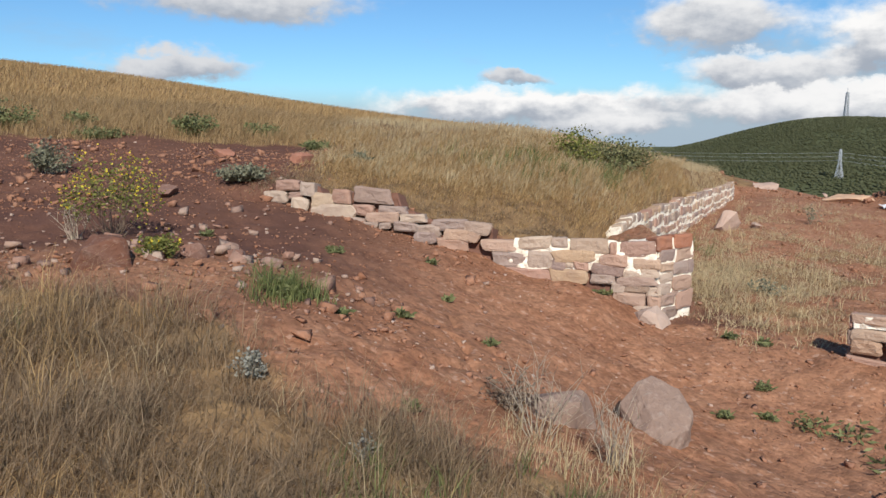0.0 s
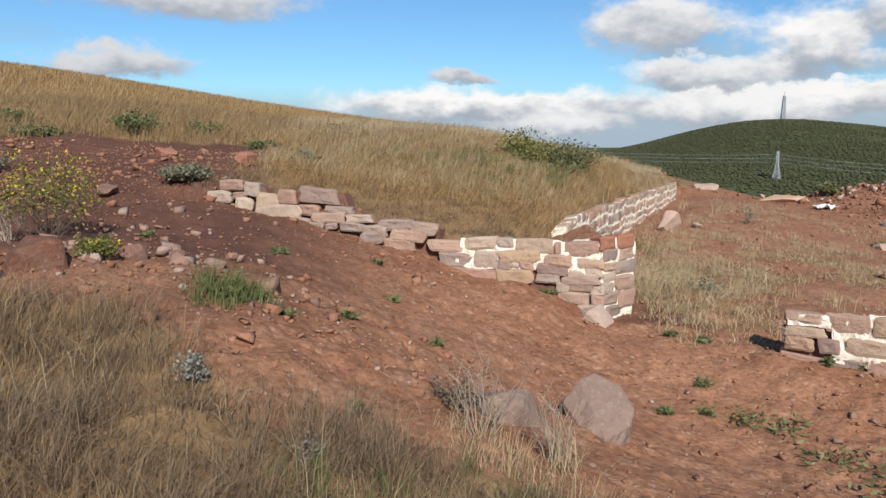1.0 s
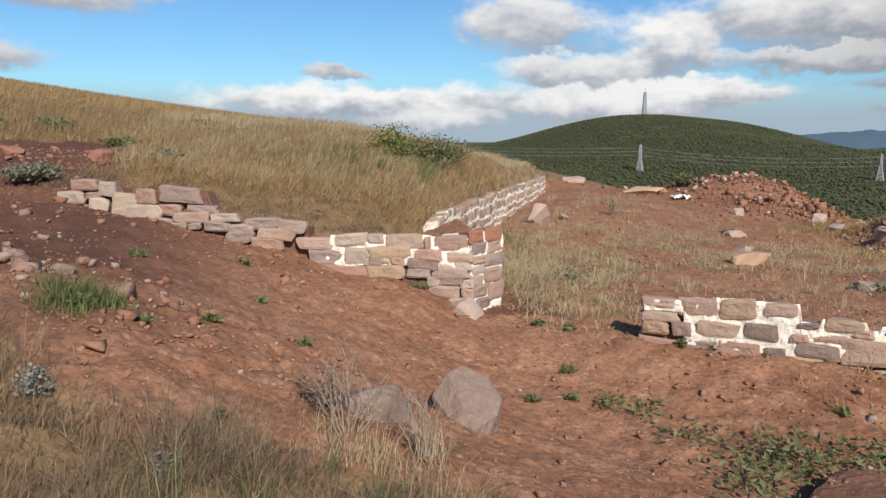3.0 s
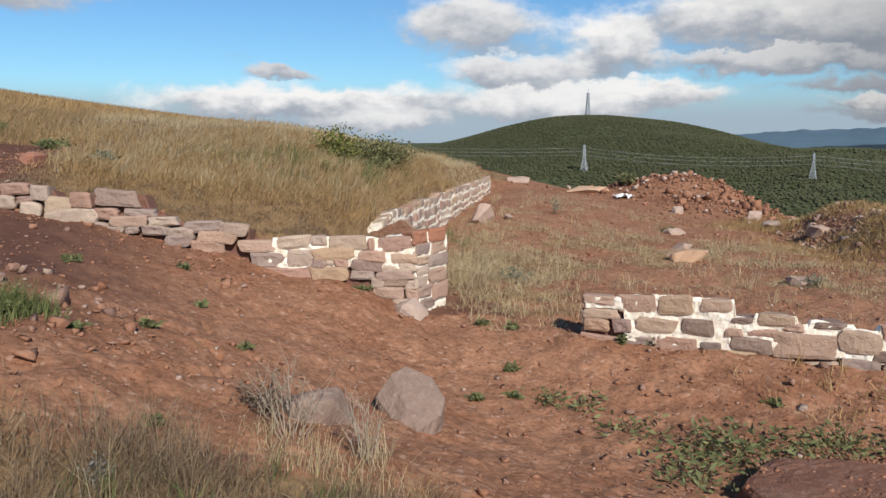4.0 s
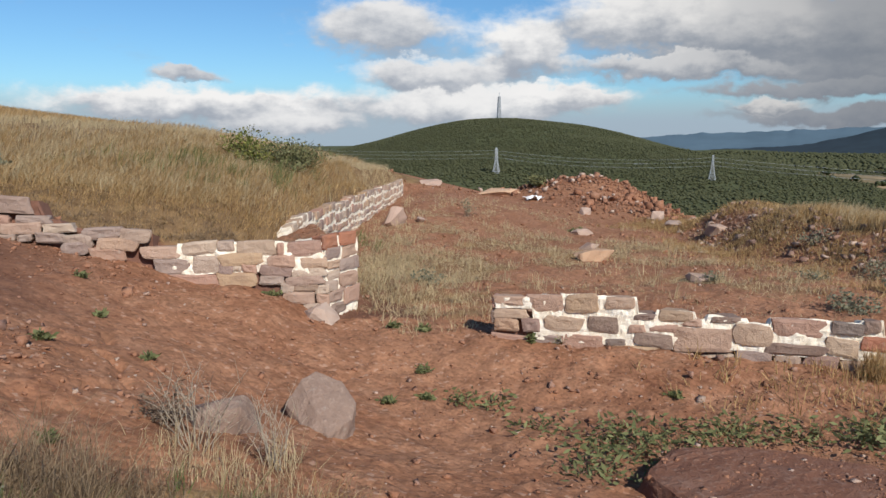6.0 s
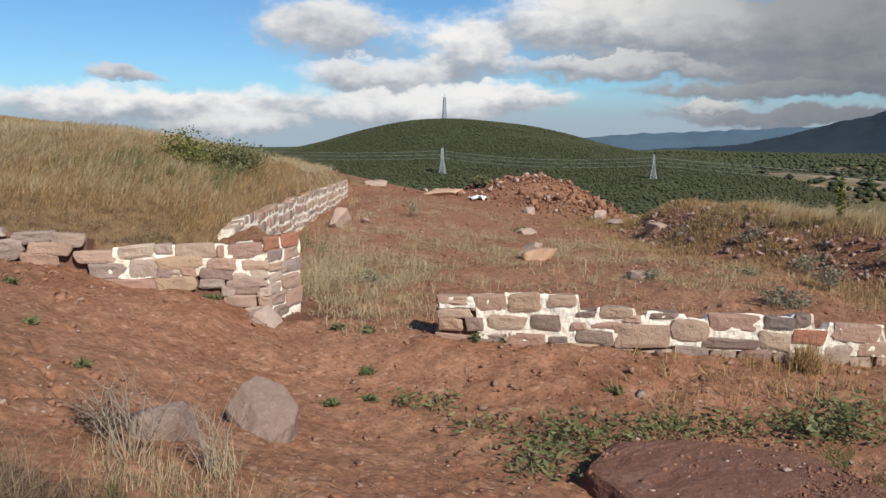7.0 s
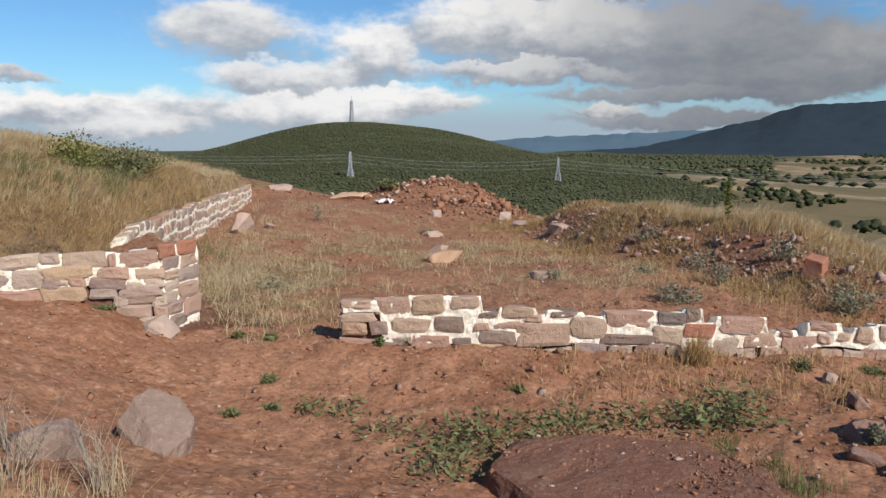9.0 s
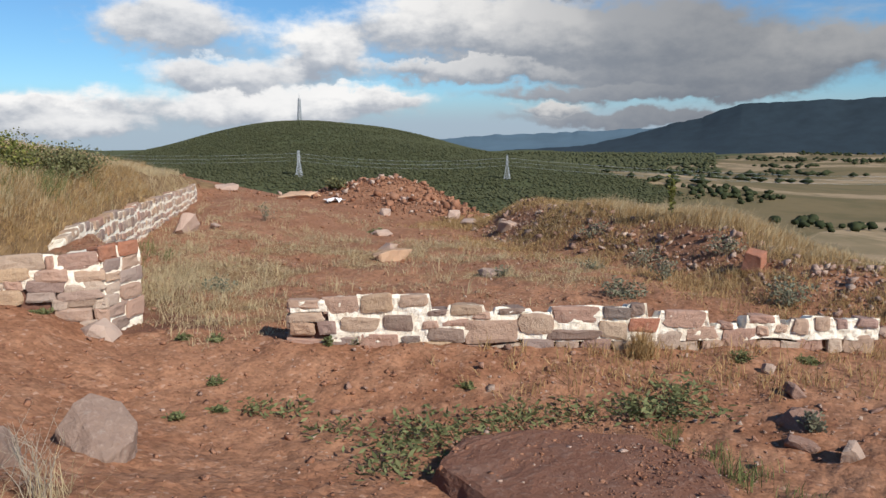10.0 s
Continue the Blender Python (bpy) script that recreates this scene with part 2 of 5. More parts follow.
SAGE = leaf_material("grey green leaves", (0.14, 0.143, 0.092), (0.31, 0.30, 0.205), 0.3)
SILVER = leaf_material("silvery leaves", (0.16, 0.155, 0.125), (0.34, 0.33, 0.28), 0.2)
BRAMBLE = leaf_material("bramble leaves", (0.09, 0.095, 0.04), (0.28, 0.27, 0.135), 0.3)
YELLOW_GREEN = leaf_material("yellow green leaves", (0.09, 0.11, 0.03), (0.28, 0.27, 0.08), 0.25)
FLOWER = leaf_material("yellow petals", (0.55, 0.42, 0.03), (0.75, 0.60, 0.08), 0.3)
TWIG = plain_material("twigs", (0.17, 0.12, 0.085), 0.9, 0, 0.3, 40)
DEAD_TWIG = plain_material("bleached twigs", (0.38, 0.315, 0.24), 0.9, 0, 0.25, 40)
STEEL = plain_material("galvanised steel", (0.42, 0.44, 0.46), 0.55, 0.3, 0.1, 0.3)
WIRE = plain_material("power line", (0.50, 0.52, 0.54), 0.5, 0.2, 0.1, 0.3)
PLASTIC = plain_material("white plastic", (0.75, 0.75, 0.76), 0.5, 0, 0.1, 8)
# dark tone raised close to the pale one: hazy low contrast put into the colour
PINE = leaf_material("pine crowns", (0.092, 0.100, 0.052), (0.13, 0.136, 0.072), 0.35)
OAK = leaf_material("oak crowns", (0.030, 0.040, 0.018), (0.068, 0.078, 0.036), 0.2)
# the mountain's blue cast is distance haze, mixed into its base colour
MESA = plain_material("far wooded mountain in haze blue", (0.022, 0.036, 0.047), 1.0, 0, 0.4, 0.012)
# paler blue here: the thicker haze before the ridge, put into its colour
RIDGE = plain_material("far ridge in haze blue", (0.085, 0.135, 0.175), 1.0, 0, 0.3, 0.004)



# ---- terrain ----
def lattice(ix, iy, seed):
    h = (ix.astype(np.int64) * 374761393 + iy.astype(np.int64) * 668265263 + seed * 974634277) & 0x7FFFFFFF
    h = ((h ^ (h >> 13)) * 1274126177) & 0x7FFFFFFF
    return ((h ^ (h >> 16)) & 0xFFFF) / 65535.0


def value_noise(x, y, seed=0):
    """Smooth noise from -1 to 1 with cells of 1 m."""
    ix, iy = np.floor(x), np.floor(y)
    fx, fy = x - ix, y - iy
    fx, fy = fx * fx * (3 - 2 * fx), fy * fy * (3 - 2 * fy)
    a, b = lattice(ix, iy, seed), lattice(ix + 1, iy, seed)
    c, d = lattice(ix, iy + 1, seed), lattice(ix + 1, iy + 1, seed)
    return 2 * ((a + (b - a) * fx) * (1 - fy) + (c + (d - c) * fx) * fy) - 1


def fbm(x, y, octaves=4, seed=0, gain=0.5):
    total, size = 0.0, 1.0
    for k in range(octaves):
        total = total + size * value_noise(x * 2 ** k, y * 2 ** k, seed + 17 * k)
        size *= gain
    return total


def step(a, b, v):
    k = np.clip((v - a) / (b - a), 0, 1)
    return k * k * (3 - 2 * k)


def bump(x, y, cx, cy, sx, sy=None, turn=0.0):
    sy = sy or sx
    c, s = math.cos(radians(turn)), math.sin(radians(turn))
    dx, dy = x - cx, y - cy
    return np.exp(-((c * dx + s * dy) / sx) ** 2 / 2 - ((c * dy - s * dx) / sy) ** 2 / 2)


# walls in plan: feet of the faces, from end to end
A_LEFT, A_RIGHT = (-1.85, 8.1), (2.12, 6.85)
RETURN_END = (2.58, 7.22)
B_NEAR, B_FAR = (2.1, 9.15), (7.9, 21.3)
W_LEFT, W_RIGHT = (3.3, 5.96), (7.56, 2.8)


def side(x, y, p, q):
    """Metres to the left of the line from p to q."""
    dx, dy = q[0] - p[0], q[1] - p[1]
    n = math.hypot(dx, dy)
    return (dx * (y - p[1]) - dy * (x - p[0])) / n


KNOLLS = [(-1, 4.2, 1.8, 0.521), (1.6, 5, 1.5, -0.378), (4, 3, 2, -0.451), (8, 12, 5, -1.157), (13, 24, 8, -1.004),
          (-2, 8.5, 3, 0.597), (-18, 34, 16, 0.619), (-5, 16, 6, 1.039), (20, 15, 8, 0.635), (30, 30, 14, 1.957),
          (-35, 20, 20, -0.204), (3, 9, 3, -0.405), (9, 3, 3, -0.39), (-6, 42, 8, -0.231), (-9, 54, 9, -0.7), (2, 30, 10, -0.666), (-26, 38, 9, 0.27)]


def hillside(x, y):
    """The slope of the near hill: a cubic roll with knolls on it."""
    r = np.hypot(x, y)
    k = 1 / np.sqrt(1 + (r / 18) ** 2)
    u, v, far = x * k / 6, y * k / 6, np.log1p(r / 18)
    z = 0.064 - 0.47 * u + 0.098 * v + 1.231 * u * u + 1.538 * u * v - 0.055 * v * v
    z = z - 0.272 * u ** 3 + 0.032 * u * u * v + 0.06 * u * v * v + 0.174 * v ** 3
    z = z + far * (-0.253 * u - 0.33 * v - 1.923 * u * v - 1.483 * u * u)
    for cx, cy, s, h in KNOLLS:
        z = z + h * bump(x, y, cx, cy, s)
    return z


def in_mound(x, y):
    """1 on the bank that the two walls hold up, 0 off it."""
    behind = 0.62 * step(0.12, 0.3, side(x, y, A_LEFT, A_RIGHT)) + 0.38 * step(0.3, 1.5, side(x, y, A_LEFT, A_RIGHT))
    left_of_b = step(0.07, 0.2, side(x, y, B_NEAR, B_FAR))
    past_end = step(21.4, 24.0, y)
    left_of_b = np.maximum(left_of_b, past_end * step(-3.0, 1.0, side(x, y, B_NEAR, B_FAR)))
    return behind * left_of_b * step(-3.4, -1.2, x) * (1 - step(22, 32, y))


def mound(x, y):
    lift = 0.24 + 0.45 * step(-1.5, 2.3, x) - 0.16 * step(10, 20, y) * step(2.5, 6.5, x)
    return in_mound(x, y) * (lift * (1 - 0.3 * step(12, 20, y)) + 0.14 * bump(x, y, 3.0, 13.0, 2.2, 2.2))


def bank(x, y):
    """The long spoil bank along the platform's edge, and the heap beside it."""
    mid = 10.2 + 0.30 * (y - 4) + 0.2 * np.sin(y * 1.1)
    crest = np.interp(y, [2, 3.5, 5, 7.6, 10, 12, 14, 16, 18], [-0.2, 0.0, 0.17, 0.38, 0.34, 0.24, 0.10, 0.0, -0.1]) + 0.04 * np.sin(y * 2.0)
    lift = np.maximum(crest - hillside(mid, y), 0)
    d = x - mid
    across = np.where(d < 0, step(-1.9, 0.0, d), 1 - 0.75 * step(0.6, 4.5, d))
    run = across * lift * step(1.2, 3.0, y) * (1 - step(13.0, 15.5, y))
    heap = 1.25 * bump(x, y, 14.75, 21.3, 1.9, 1.4, -40) + 0.45 * bump(x, y, 13.3, 17.4, 0.9, 1.9, 10)
    return run + heap


def settle(x, y, z, p, q, along, foot, reach):
    """Draws the ground in front of a wall to the level of its foot."""
    dx, dy = q[0] - p[0], q[1] - p[1]
    n = math.hypot(dx, dy)
    u = ((x - p[0]) * dx + (y - p[1]) * dy) / n
    d = side(x, y, p, q)
    out = np.maximum(np.maximum(-u, u - n), 0)
    w = np.exp(-(d / reach) ** 2 - (out / reach) ** 2) * step(0.5, 0.2, d)
    return z + w * (np.interp(u / n, along, foot) - z)


def valley(x, y):
    """The far land: valley floor, wooded hill, side spurs."""
    z = -80 + 6 * fbm(x / 300, y / 300, 3, 5)
    a = math.radians(26.7)
    s, d = x * math.cos(a) - y * math.sin(a), x * math.sin(a) + y * math.cos(a)
    w = np.where(s > 0, 248.0, 252.0)
    z = z + 113 * np.exp(-(s / w) ** 2 / 2 - ((d - 1600) / 430) ** 2 / 2)
    z = z + 22 * np.exp(-((s - 330) / 260) ** 2 / 2 - ((d - 1000) / 260) ** 2 / 2)
    z = z + 30 * np.exp(-((s + 100) / 500) ** 2 / 2 - ((d - 350) / 260) ** 2 / 2)
    return z


def gully(x, y):
    """Short washed-out cracks in the bare slope."""
    wob = 0.10 * np.sin(y * 6.0) + 0.05 * np.sin(y * 15.0)
    a = np.exp(-((x - 0.10 - wob) / 0.035) ** 2) * step(4.0, 4.2, y) * step(5.7, 5.2, y)
    wob = 0.06 * np.sin(x * 7.0)
    b = np.exp(-((y - 5.55 - 0.25 * (x - 2.0) - wob) / 0.03) ** 2) * step(1.4, 1.7, x) * step(2.7, 2.3, x)
    return a + 0.6 * b


def land(x, y, rough=True):
    """Height of the ground at x, y."""
    x, y = np.asarray(x, float), np.asarray(y, float)
    r = np.hypot(x, y)
    z = hillside(x, y)
    z = settle(x, y, z, A_LEFT, A_RIGHT, [0, 0.12, 0.24, 0.37, 0.5, 0.6, 0.68, 0.78, 0.86, 0.94, 1], [1.0, 0.91, 0.83, 0.70, 0.60, 0.48, 0.38, 0.34, 0.28, 0.10, 0.0], 0.9)
    z = settle(x, y, z, B_NEAR, B_FAR, [0, 1], [0.02, -0.04], 1.2)
    z = settle(x, y, z, W_LEFT, W_RIGHT, [0, 0.2, 0.5, 1], [-0.06, -0.12, -0.15, -0.19], 0.5)
    z = z + mound(x, y) + bank(x, y)
    shelf = step(0.12, 0.3, side(x, y, A_LEFT, A_RIGHT)) * step(0.05, 0.4, side(x, y, RETURN_END, (3.3, 11.8))) * step(0.35, -0.1, side(x, y, B_NEAR, B_FAR)) * step(12.2, 10.5, y) * step(0.6, 1.4, x) * step(0.14, 0.3, side(x, y, A_RIGHT, RETURN_END))
    z = z + shelf * (0.67 - 0.05 * (y - 7.0) - z)
    if rough:
        near = 1 - step(14, 40, r)
        z = z - 0.05 * gully(x, y)
        z = z + near * (0.035 * fbm(x * 0.9, y * 0.9, 3, 1) + 0.02 * fbm(x * 4, y * 4, 3, 2))
    away = step(60, 260, r) * step(-60, 40, x)
    return z * (1 - away) + valley(x, y) * away


def surface(x, y):
    """The ground with the lumps of its bare earth."""
    x, y = np.asarray(x, float), np.asarray(y, float)
    r = np.hypot(x, y)
    lumps = np.abs(fbm(x * 6, y * 6, 3, 12)) * 0.014 + fbm(x * 17, y * 17, 2, 14) * 0.007
    return land(x, y) + lumps * (1 - step(10, 16, r)) * step(0.5, 2.0, r)


# ---- end of terrain ----


# ---- helpers of this scene ----
def mesh_object(name, verts, faces, mat, parent=None, smooth=False):
    me = bpy.data.meshes.new(name)
    me.from_pydata(verts, [], faces)
    me.materials.append(mat)
    if smooth:
        me.polygons.foreach_set("use_smooth", [True] * len(me.polygons))
    me.update()
    ob = new(name, me)
    ob.parent = parent
    return ob


def fast_mesh(name, co, loops, sizes, mat, parent=None, smooth=False):
    """A mesh out of arrays: points, corner indices and corners a face."""
    me = bpy.data.meshes.new(name)
    me.vertices.add(len(co))
    me.vertices.foreach_set("co", np.ascontiguousarray(co, np.float32).ravel())
    me.loops.add(len(loops))
    me.loops.foreach_set("vertex_index", np.ascontiguousarray(loops, np.int32))
    me.polygons.add(len(sizes))
    starts = np.concatenate([[0], np.cumsum(sizes)[:-1]])
    me.polygons.foreach_set("loop_start", starts.astype(np.int32))
    me.polygons.foreach_set("loop_total", np.asarray(sizes, np.int32))
    if smooth:
        me.polygons.foreach_set("use_smooth", np.ones(len(sizes), bool))
    me.update(calc_edges=True)
    me.validate()
    me.materials.append(mat)
    ob = new(name, me)
    ob.parent = parent
    return ob


def part(name, bm, mat, parent, label=""):
    me = bpy.data.meshes.new(name)
    bm.to_mesh(me)
    bm.free()
    me.materials.append(mat)
    ob = new(name, me)
    ob.parent = parent
    return tagged(ob, label)


def height(x, y):
    return float(surface(x, y))


def base(name, x, y, z=None, label="", category="", group="", kind=""):
    """An Empty at a thing's base."""
    ob = new(name)
    ob.empty_display_size = 0.1
    ob.location = (x, y, height(x, y) if z is None else z)
    return tagged(ob, label, category, group, kind)


# ---- ground ----
def grass_cover(x, y):
    """How grassy the ground is, 0 to 1."""
    r, az = np.hypot(x, y), np.degrees(np.arctan2(x, y))
    n = 0.5 * fbm(x * 0.8, y * 0.8, 3, 31)
    edge = 13.5 - 2.2 * step(-12, 0, az) + 0.6 * step(-20, -34, az)
    hill = step(-0.5, 0.6, r - edge + n) * (1 - step(17.5, 19.5, az)) * (side(x, y, B_NEAR, B_FAR) > 0.1)
    up = step(-2.2, -1.0, x) * step(0.2, 0.55, in_mound(x, y)) * step(0.1, 0.4, side(x, y, A_LEFT, A_RIGHT) + 0.25 * n)
    front = step(0.15, -0.5, y - (3.38 + 0.42 * np.abs(np.minimum(x + 0.45, 0)) ** 1.15 - 0.16 * np.maximum(x + 0.1, 0) + 0.6 * n)) * (1 - step(0.7, 1.5, x))
    rim = step(-0.3, 0.5, x - (9.8 + 0.30 * (y - 4)) + 0.7 * n - 0.4 * step(5.0, 3.0, y)) * (1 - step(12.5, 14.0, y)) * step(0.5, 2.0, y)
    outer = step(-1.0, 2.0, r - (40 - 20 * step(24, 55, az)) + n) * step(17, 20, az)
    return np.clip(hill + up + front + rim + outer, 0, 1)


def thin_platform(x, y):
    """Where thin straw lies over the bare platform."""
    m = 1.9 * bump(x, y, 3.35, 8.3, 0.6, 1.5, -25) + 0.75 * bump(x, y, 5.2, 10.5, 1.3, 1.8) + 0.5 * bump(x, y, 8.0, 10.5, 2.5, 2.2) + 0.6 * bump(x, y, 9.0, 9.0, 1.2, 2.4, -30)
    m = m + 0.8 * bump(x, y, 7.2, 7.4, 0.5, 0.35) + 0.45 * bump(x, y, 8.2, 5.8, 1.0) + 0.5 * bump(x, y, 7.5, 15.0, 2.0, 3.0) + 0.5 * bump(x, y, 3.2, 6.6, 0.5, 0.4)
    return np.clip(m, 0, 1) * np.clip(0.5 + 1.2 * fbm(x * 1.4, y * 1.4, 2, 81), 0, 1) * (1 - in_mound(x, y)) * (side(x, y, W_LEFT, W_RIGHT) > 0.5)


def wooded(x, y):
    r, az = np.hypot(x, y), np.degrees(np.arctan2(x, y))
    n = fbm(x / 160, y / 160, 3, 8)
    edge = 51.5 + 4.0 * n + 6 * step(1200, 3000, r) - 6 * step(500, 250, r)
    return step(60, 130, r) * step(1.5, -1.5, az - edge) * step(3, 9, az)


def build_ground():
    az = np.concatenate([np.arange(-180, -44, 4.0), np.arange(-44, 80, 0.2), np.arange(80, 180, 4.0)])
    rad = np.concatenate([[0.3, 0.8, 1.3, 1.8], np.geomspace(2.2, 16, 220), np.geomspace(16, 120, 90)[1:], np.geomspace(120, 4900, 110)[1:]])
    a, r = np.meshgrid(np.radians(az), rad, indexing="ij")
    x, y = r * np.sin(a), r * np.cos(a)
    z = surface(x, y)
    n, k = x.shape
    idx = np.arange(n * k).reshape(n, k)
    nxt = np.roll(idx, -1, axis=0)
    quads = np.stack([idx[:, :-1], idx[:, 1:], nxt[:, 1:], nxt[:, :-1]], -1).reshape(-1, 4)
    quads = quads[:, ::-1]
    co = np.stack([x, y, z], -1).reshape(-1, 3)
    middle = np.concatenate([co, [[0, 0, float(land(0.0, 0.0))]]])
    tris = np.stack([idx[:, 0], nxt[:, 0], np.full(n, n * k)], -1)[:, ::-1]
    loops = np.concatenate([quads.ravel(), tris.ravel()])
    sizes = np.concatenate([np.full(len(quads), 4), np.full(len(tris), 3)])
    ob = fast_mesh("ground", middle, loops, sizes, GROUND, smooth=True)
    px, py = middle[:, 0], middle[:, 1]
    wood = wooded(px, py)
    field = step(150, 260, np.hypot(px, py)) * (1 - wood)
    # earth turns darker towards the left with distance, and just behind the front wall
    soil = step(4, -12, np.degrees(np.arctan2(px, py))) * step(3.4, 6.6, np.hypot(px, py) + 0.9 * fbm(px, py, 3, 41))
    soil = np.maximum(soil, 0.8 * step(1.4, 0.5, side(px, py, A_LEFT, A_RIGHT)) * (side(px, py, A_LEFT, A_RIGHT) > 0.1) * (py < 12) * (px < 3))
    for name, values in (("dark_earth", soil), ("grass", np.maximum(grass_cover(px, py), 0.62 * thin_platform(px, py))), ("wood", wood), ("field", field)):
        at = ob.data.attributes.new(name, "FLOAT", "POINT")
        at.data.foreach_set("value", values.astype(np.float32))
    return tagged(ob, "red stony earth with dry grass running out to a wooded valley", "ground", kind="structure")


build_ground()


def backdrop(name, profile, dist, foot, mat, label, rough):
    """A far range with a sloping face: rows of azimuth and elevation of its skyline, in degrees."""
    azs = np.arange(profile[0][0], profile[-1][0], 0.12)
    els = np.interp(azs, [p[0] for p in profile], [p[1] for p in profile])
    ragged = rough * fbm(azs * 1.3, azs * 0 + dist, 4, 3)
    co, rows = [], 8
    for j in range(rows):
        f = j / (rows - 1)
        d = dist * (0.80 + 0.2 * f) + 14 * fbm(azs * 0.25, azs * 0 + j * 0.4, 2, 7)
        top = 1.75 + dist * np.tan(np.radians(els + (ragged if j == rows - 1 else 0)))
        z = foot + (top - foot) * f ** 1.4 + (4 * fbm(azs * 0.5, azs * 0 + j * 0.5, 2, 9) if j < rows - 1 else 0)
        co.append(np.stack([d * np.sin(np.radians(azs)), d * np.cos(np.radians(azs)), z], -1))
    co = np.stack(co, 1)
    n = len(azs)
    idx = np.arange(n * rows).reshape(n, rows)
    q = np.stack([idx[:-1, :-1], idx[1:, :-1], idx[1:, 1:], idx[:-1, 1:]], -1).reshape(-1, 4)
    ob = fast_mesh(name, co.reshape(-1, 3), q.ravel(), np.full(len(q), 4), mat, smooth=True)
    return tagged(ob, label, "mountain", kind="structure")


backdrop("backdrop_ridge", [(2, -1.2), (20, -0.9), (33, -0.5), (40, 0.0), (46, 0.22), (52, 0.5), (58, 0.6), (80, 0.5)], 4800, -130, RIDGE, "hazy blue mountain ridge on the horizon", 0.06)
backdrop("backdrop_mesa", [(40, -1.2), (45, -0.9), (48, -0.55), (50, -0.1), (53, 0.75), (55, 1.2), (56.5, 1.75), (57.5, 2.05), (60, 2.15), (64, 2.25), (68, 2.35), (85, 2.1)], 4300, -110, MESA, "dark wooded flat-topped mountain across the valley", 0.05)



# ---- stones ----
def stone_mesh(seed):
    """A roughly dressed block in a unit box; its worked face looks along -y."""
    rnd = random.Random(seed)
    sides = [Vector((rnd.uniform(-0.13, 0.04) * i, rnd.uniform(-0.14, 0.04) * k)) + Vector((0.5 * i, 0.5 * k)) for i, k in ((-1, -1), (1, -1), (1, 1), (-1, 1))]
    outline = []
    for c in range(4):
        p, before, after = sides[c], sides[c - 1], sides[(c + 1) % 4]
        cut = rnd.uniform(0.10, 0.34) if rnd.random() < 0.6 else 0.05
        outline.append(p + (before - p) * cut)
        outline.append(p + ((before + after) / 2 - p) * cut * 0.5)
        outline.append(p + (after - p) * cut * rnd.uniform(0.7, 1.3))
        outline.append(p.lerp(after, rnd.uniform(0.42, 0.58)) * rnd.uniform(0.93, 1.05))
    n = len(outline)
    bow, tilt = rnd.uniform(0.01, 0.05), (rnd.uniform(-0.025, 0.025), rnd.uniform(-0.03, 0.03))
    off = Vector((rnd.uniform(0, 50), rnd.uniform(0, 50), 0))
    bm = bmesh.new()
    rings = []
    for shrink, y in ((0.6, 0.5), (1.0, -0.36), (0.95, -0.45), (0.6, -0.48)):
        ring = []
        for q in outline:
            x, z = q.x * shrink, q.y * shrink
            r = noise.noise(Vector((x * 3, z * 3, y)) + off)
            depth = y if y > 0 else y + tilt[0] * x * 2 + tilt[1] * z * 2 + 0.05 * r - bow * (1 - shrink)
            ring.append(bm.verts.new((x * (1 + 0.03 * r), depth, z * (1 - 0.03 * r))))
        rings.append(ring)
    top = bm.verts.new((0, -0.46 - bow * 0.7 + 0.03 * noise.noise(off), 0))
    for low, high in zip(rings, rings[1:]):
        for k in range(n):
            bm.faces.new((low[k], low[(k + 1) % n], high[(k + 1) % n], high[k]))
    for k in range(n):
        bm.faces.new((rings[-1][k], rings[-1][(k + 1) % n], top))
    bm.faces.new(rings[0][::-1])
    me = bpy.data.meshes.new("stone")
    bm.to_mesh(me)
    bm.free()
    return me


def rock_mesh(seed, flat=0.7, points=15, soft=0.06, cuts=1):
    """An angular rock in about a unit box, seated at z = 0."""
    rnd = random.Random(seed)
    bm = bmesh.new()
    for _ in range(points):
        v = Vector((rnd.gauss(0, 1), rnd.gauss(0, 1), rnd.gauss(0, 1))).normalized()
        s = max(abs(v.x), abs(v.y), abs(v.z))
        v = v / (0.45 * s + 0.55) * rnd.uniform(0.42, 0.55)
        bm.verts.new((v.x, v.y, v.z * flat))
    res = bmesh.ops.convex_hull(bm, input=bm.verts[:])
    bmesh.ops.delete(bm, geom=[v for v in bm.verts if not v.link_faces], context="VERTS")
    bmesh.ops.bevel(bm, geom=bm.edges[:], offset=soft, segments=2, affect="EDGES", profile=0.6, clamp_overlap=True)
    if cuts:
        bmesh.ops.triangulate(bm, faces=bm.faces[:])
        bmesh.ops.subdivide_edges(bm, edges=[e for e in bm.edges if e.calc_length() > 0.12], cuts=cuts, use_grid_fill=True)
    off = Vector((seed * 3.1, seed * 1.7, 0))
    for v in bm.verts:
        v.co += noise.noise_vector(v.co * 4 + off) * 0.025 + noise.noise_vector(v.co * 9 + off) * 0.012
    me = bpy.data.meshes.new("rock")
    bm.to_mesh(me)
    bm.free()
    me.polygons.foreach_set("use_smooth", [len(p.vertices) > 9 for p in me.polygons])
    return me


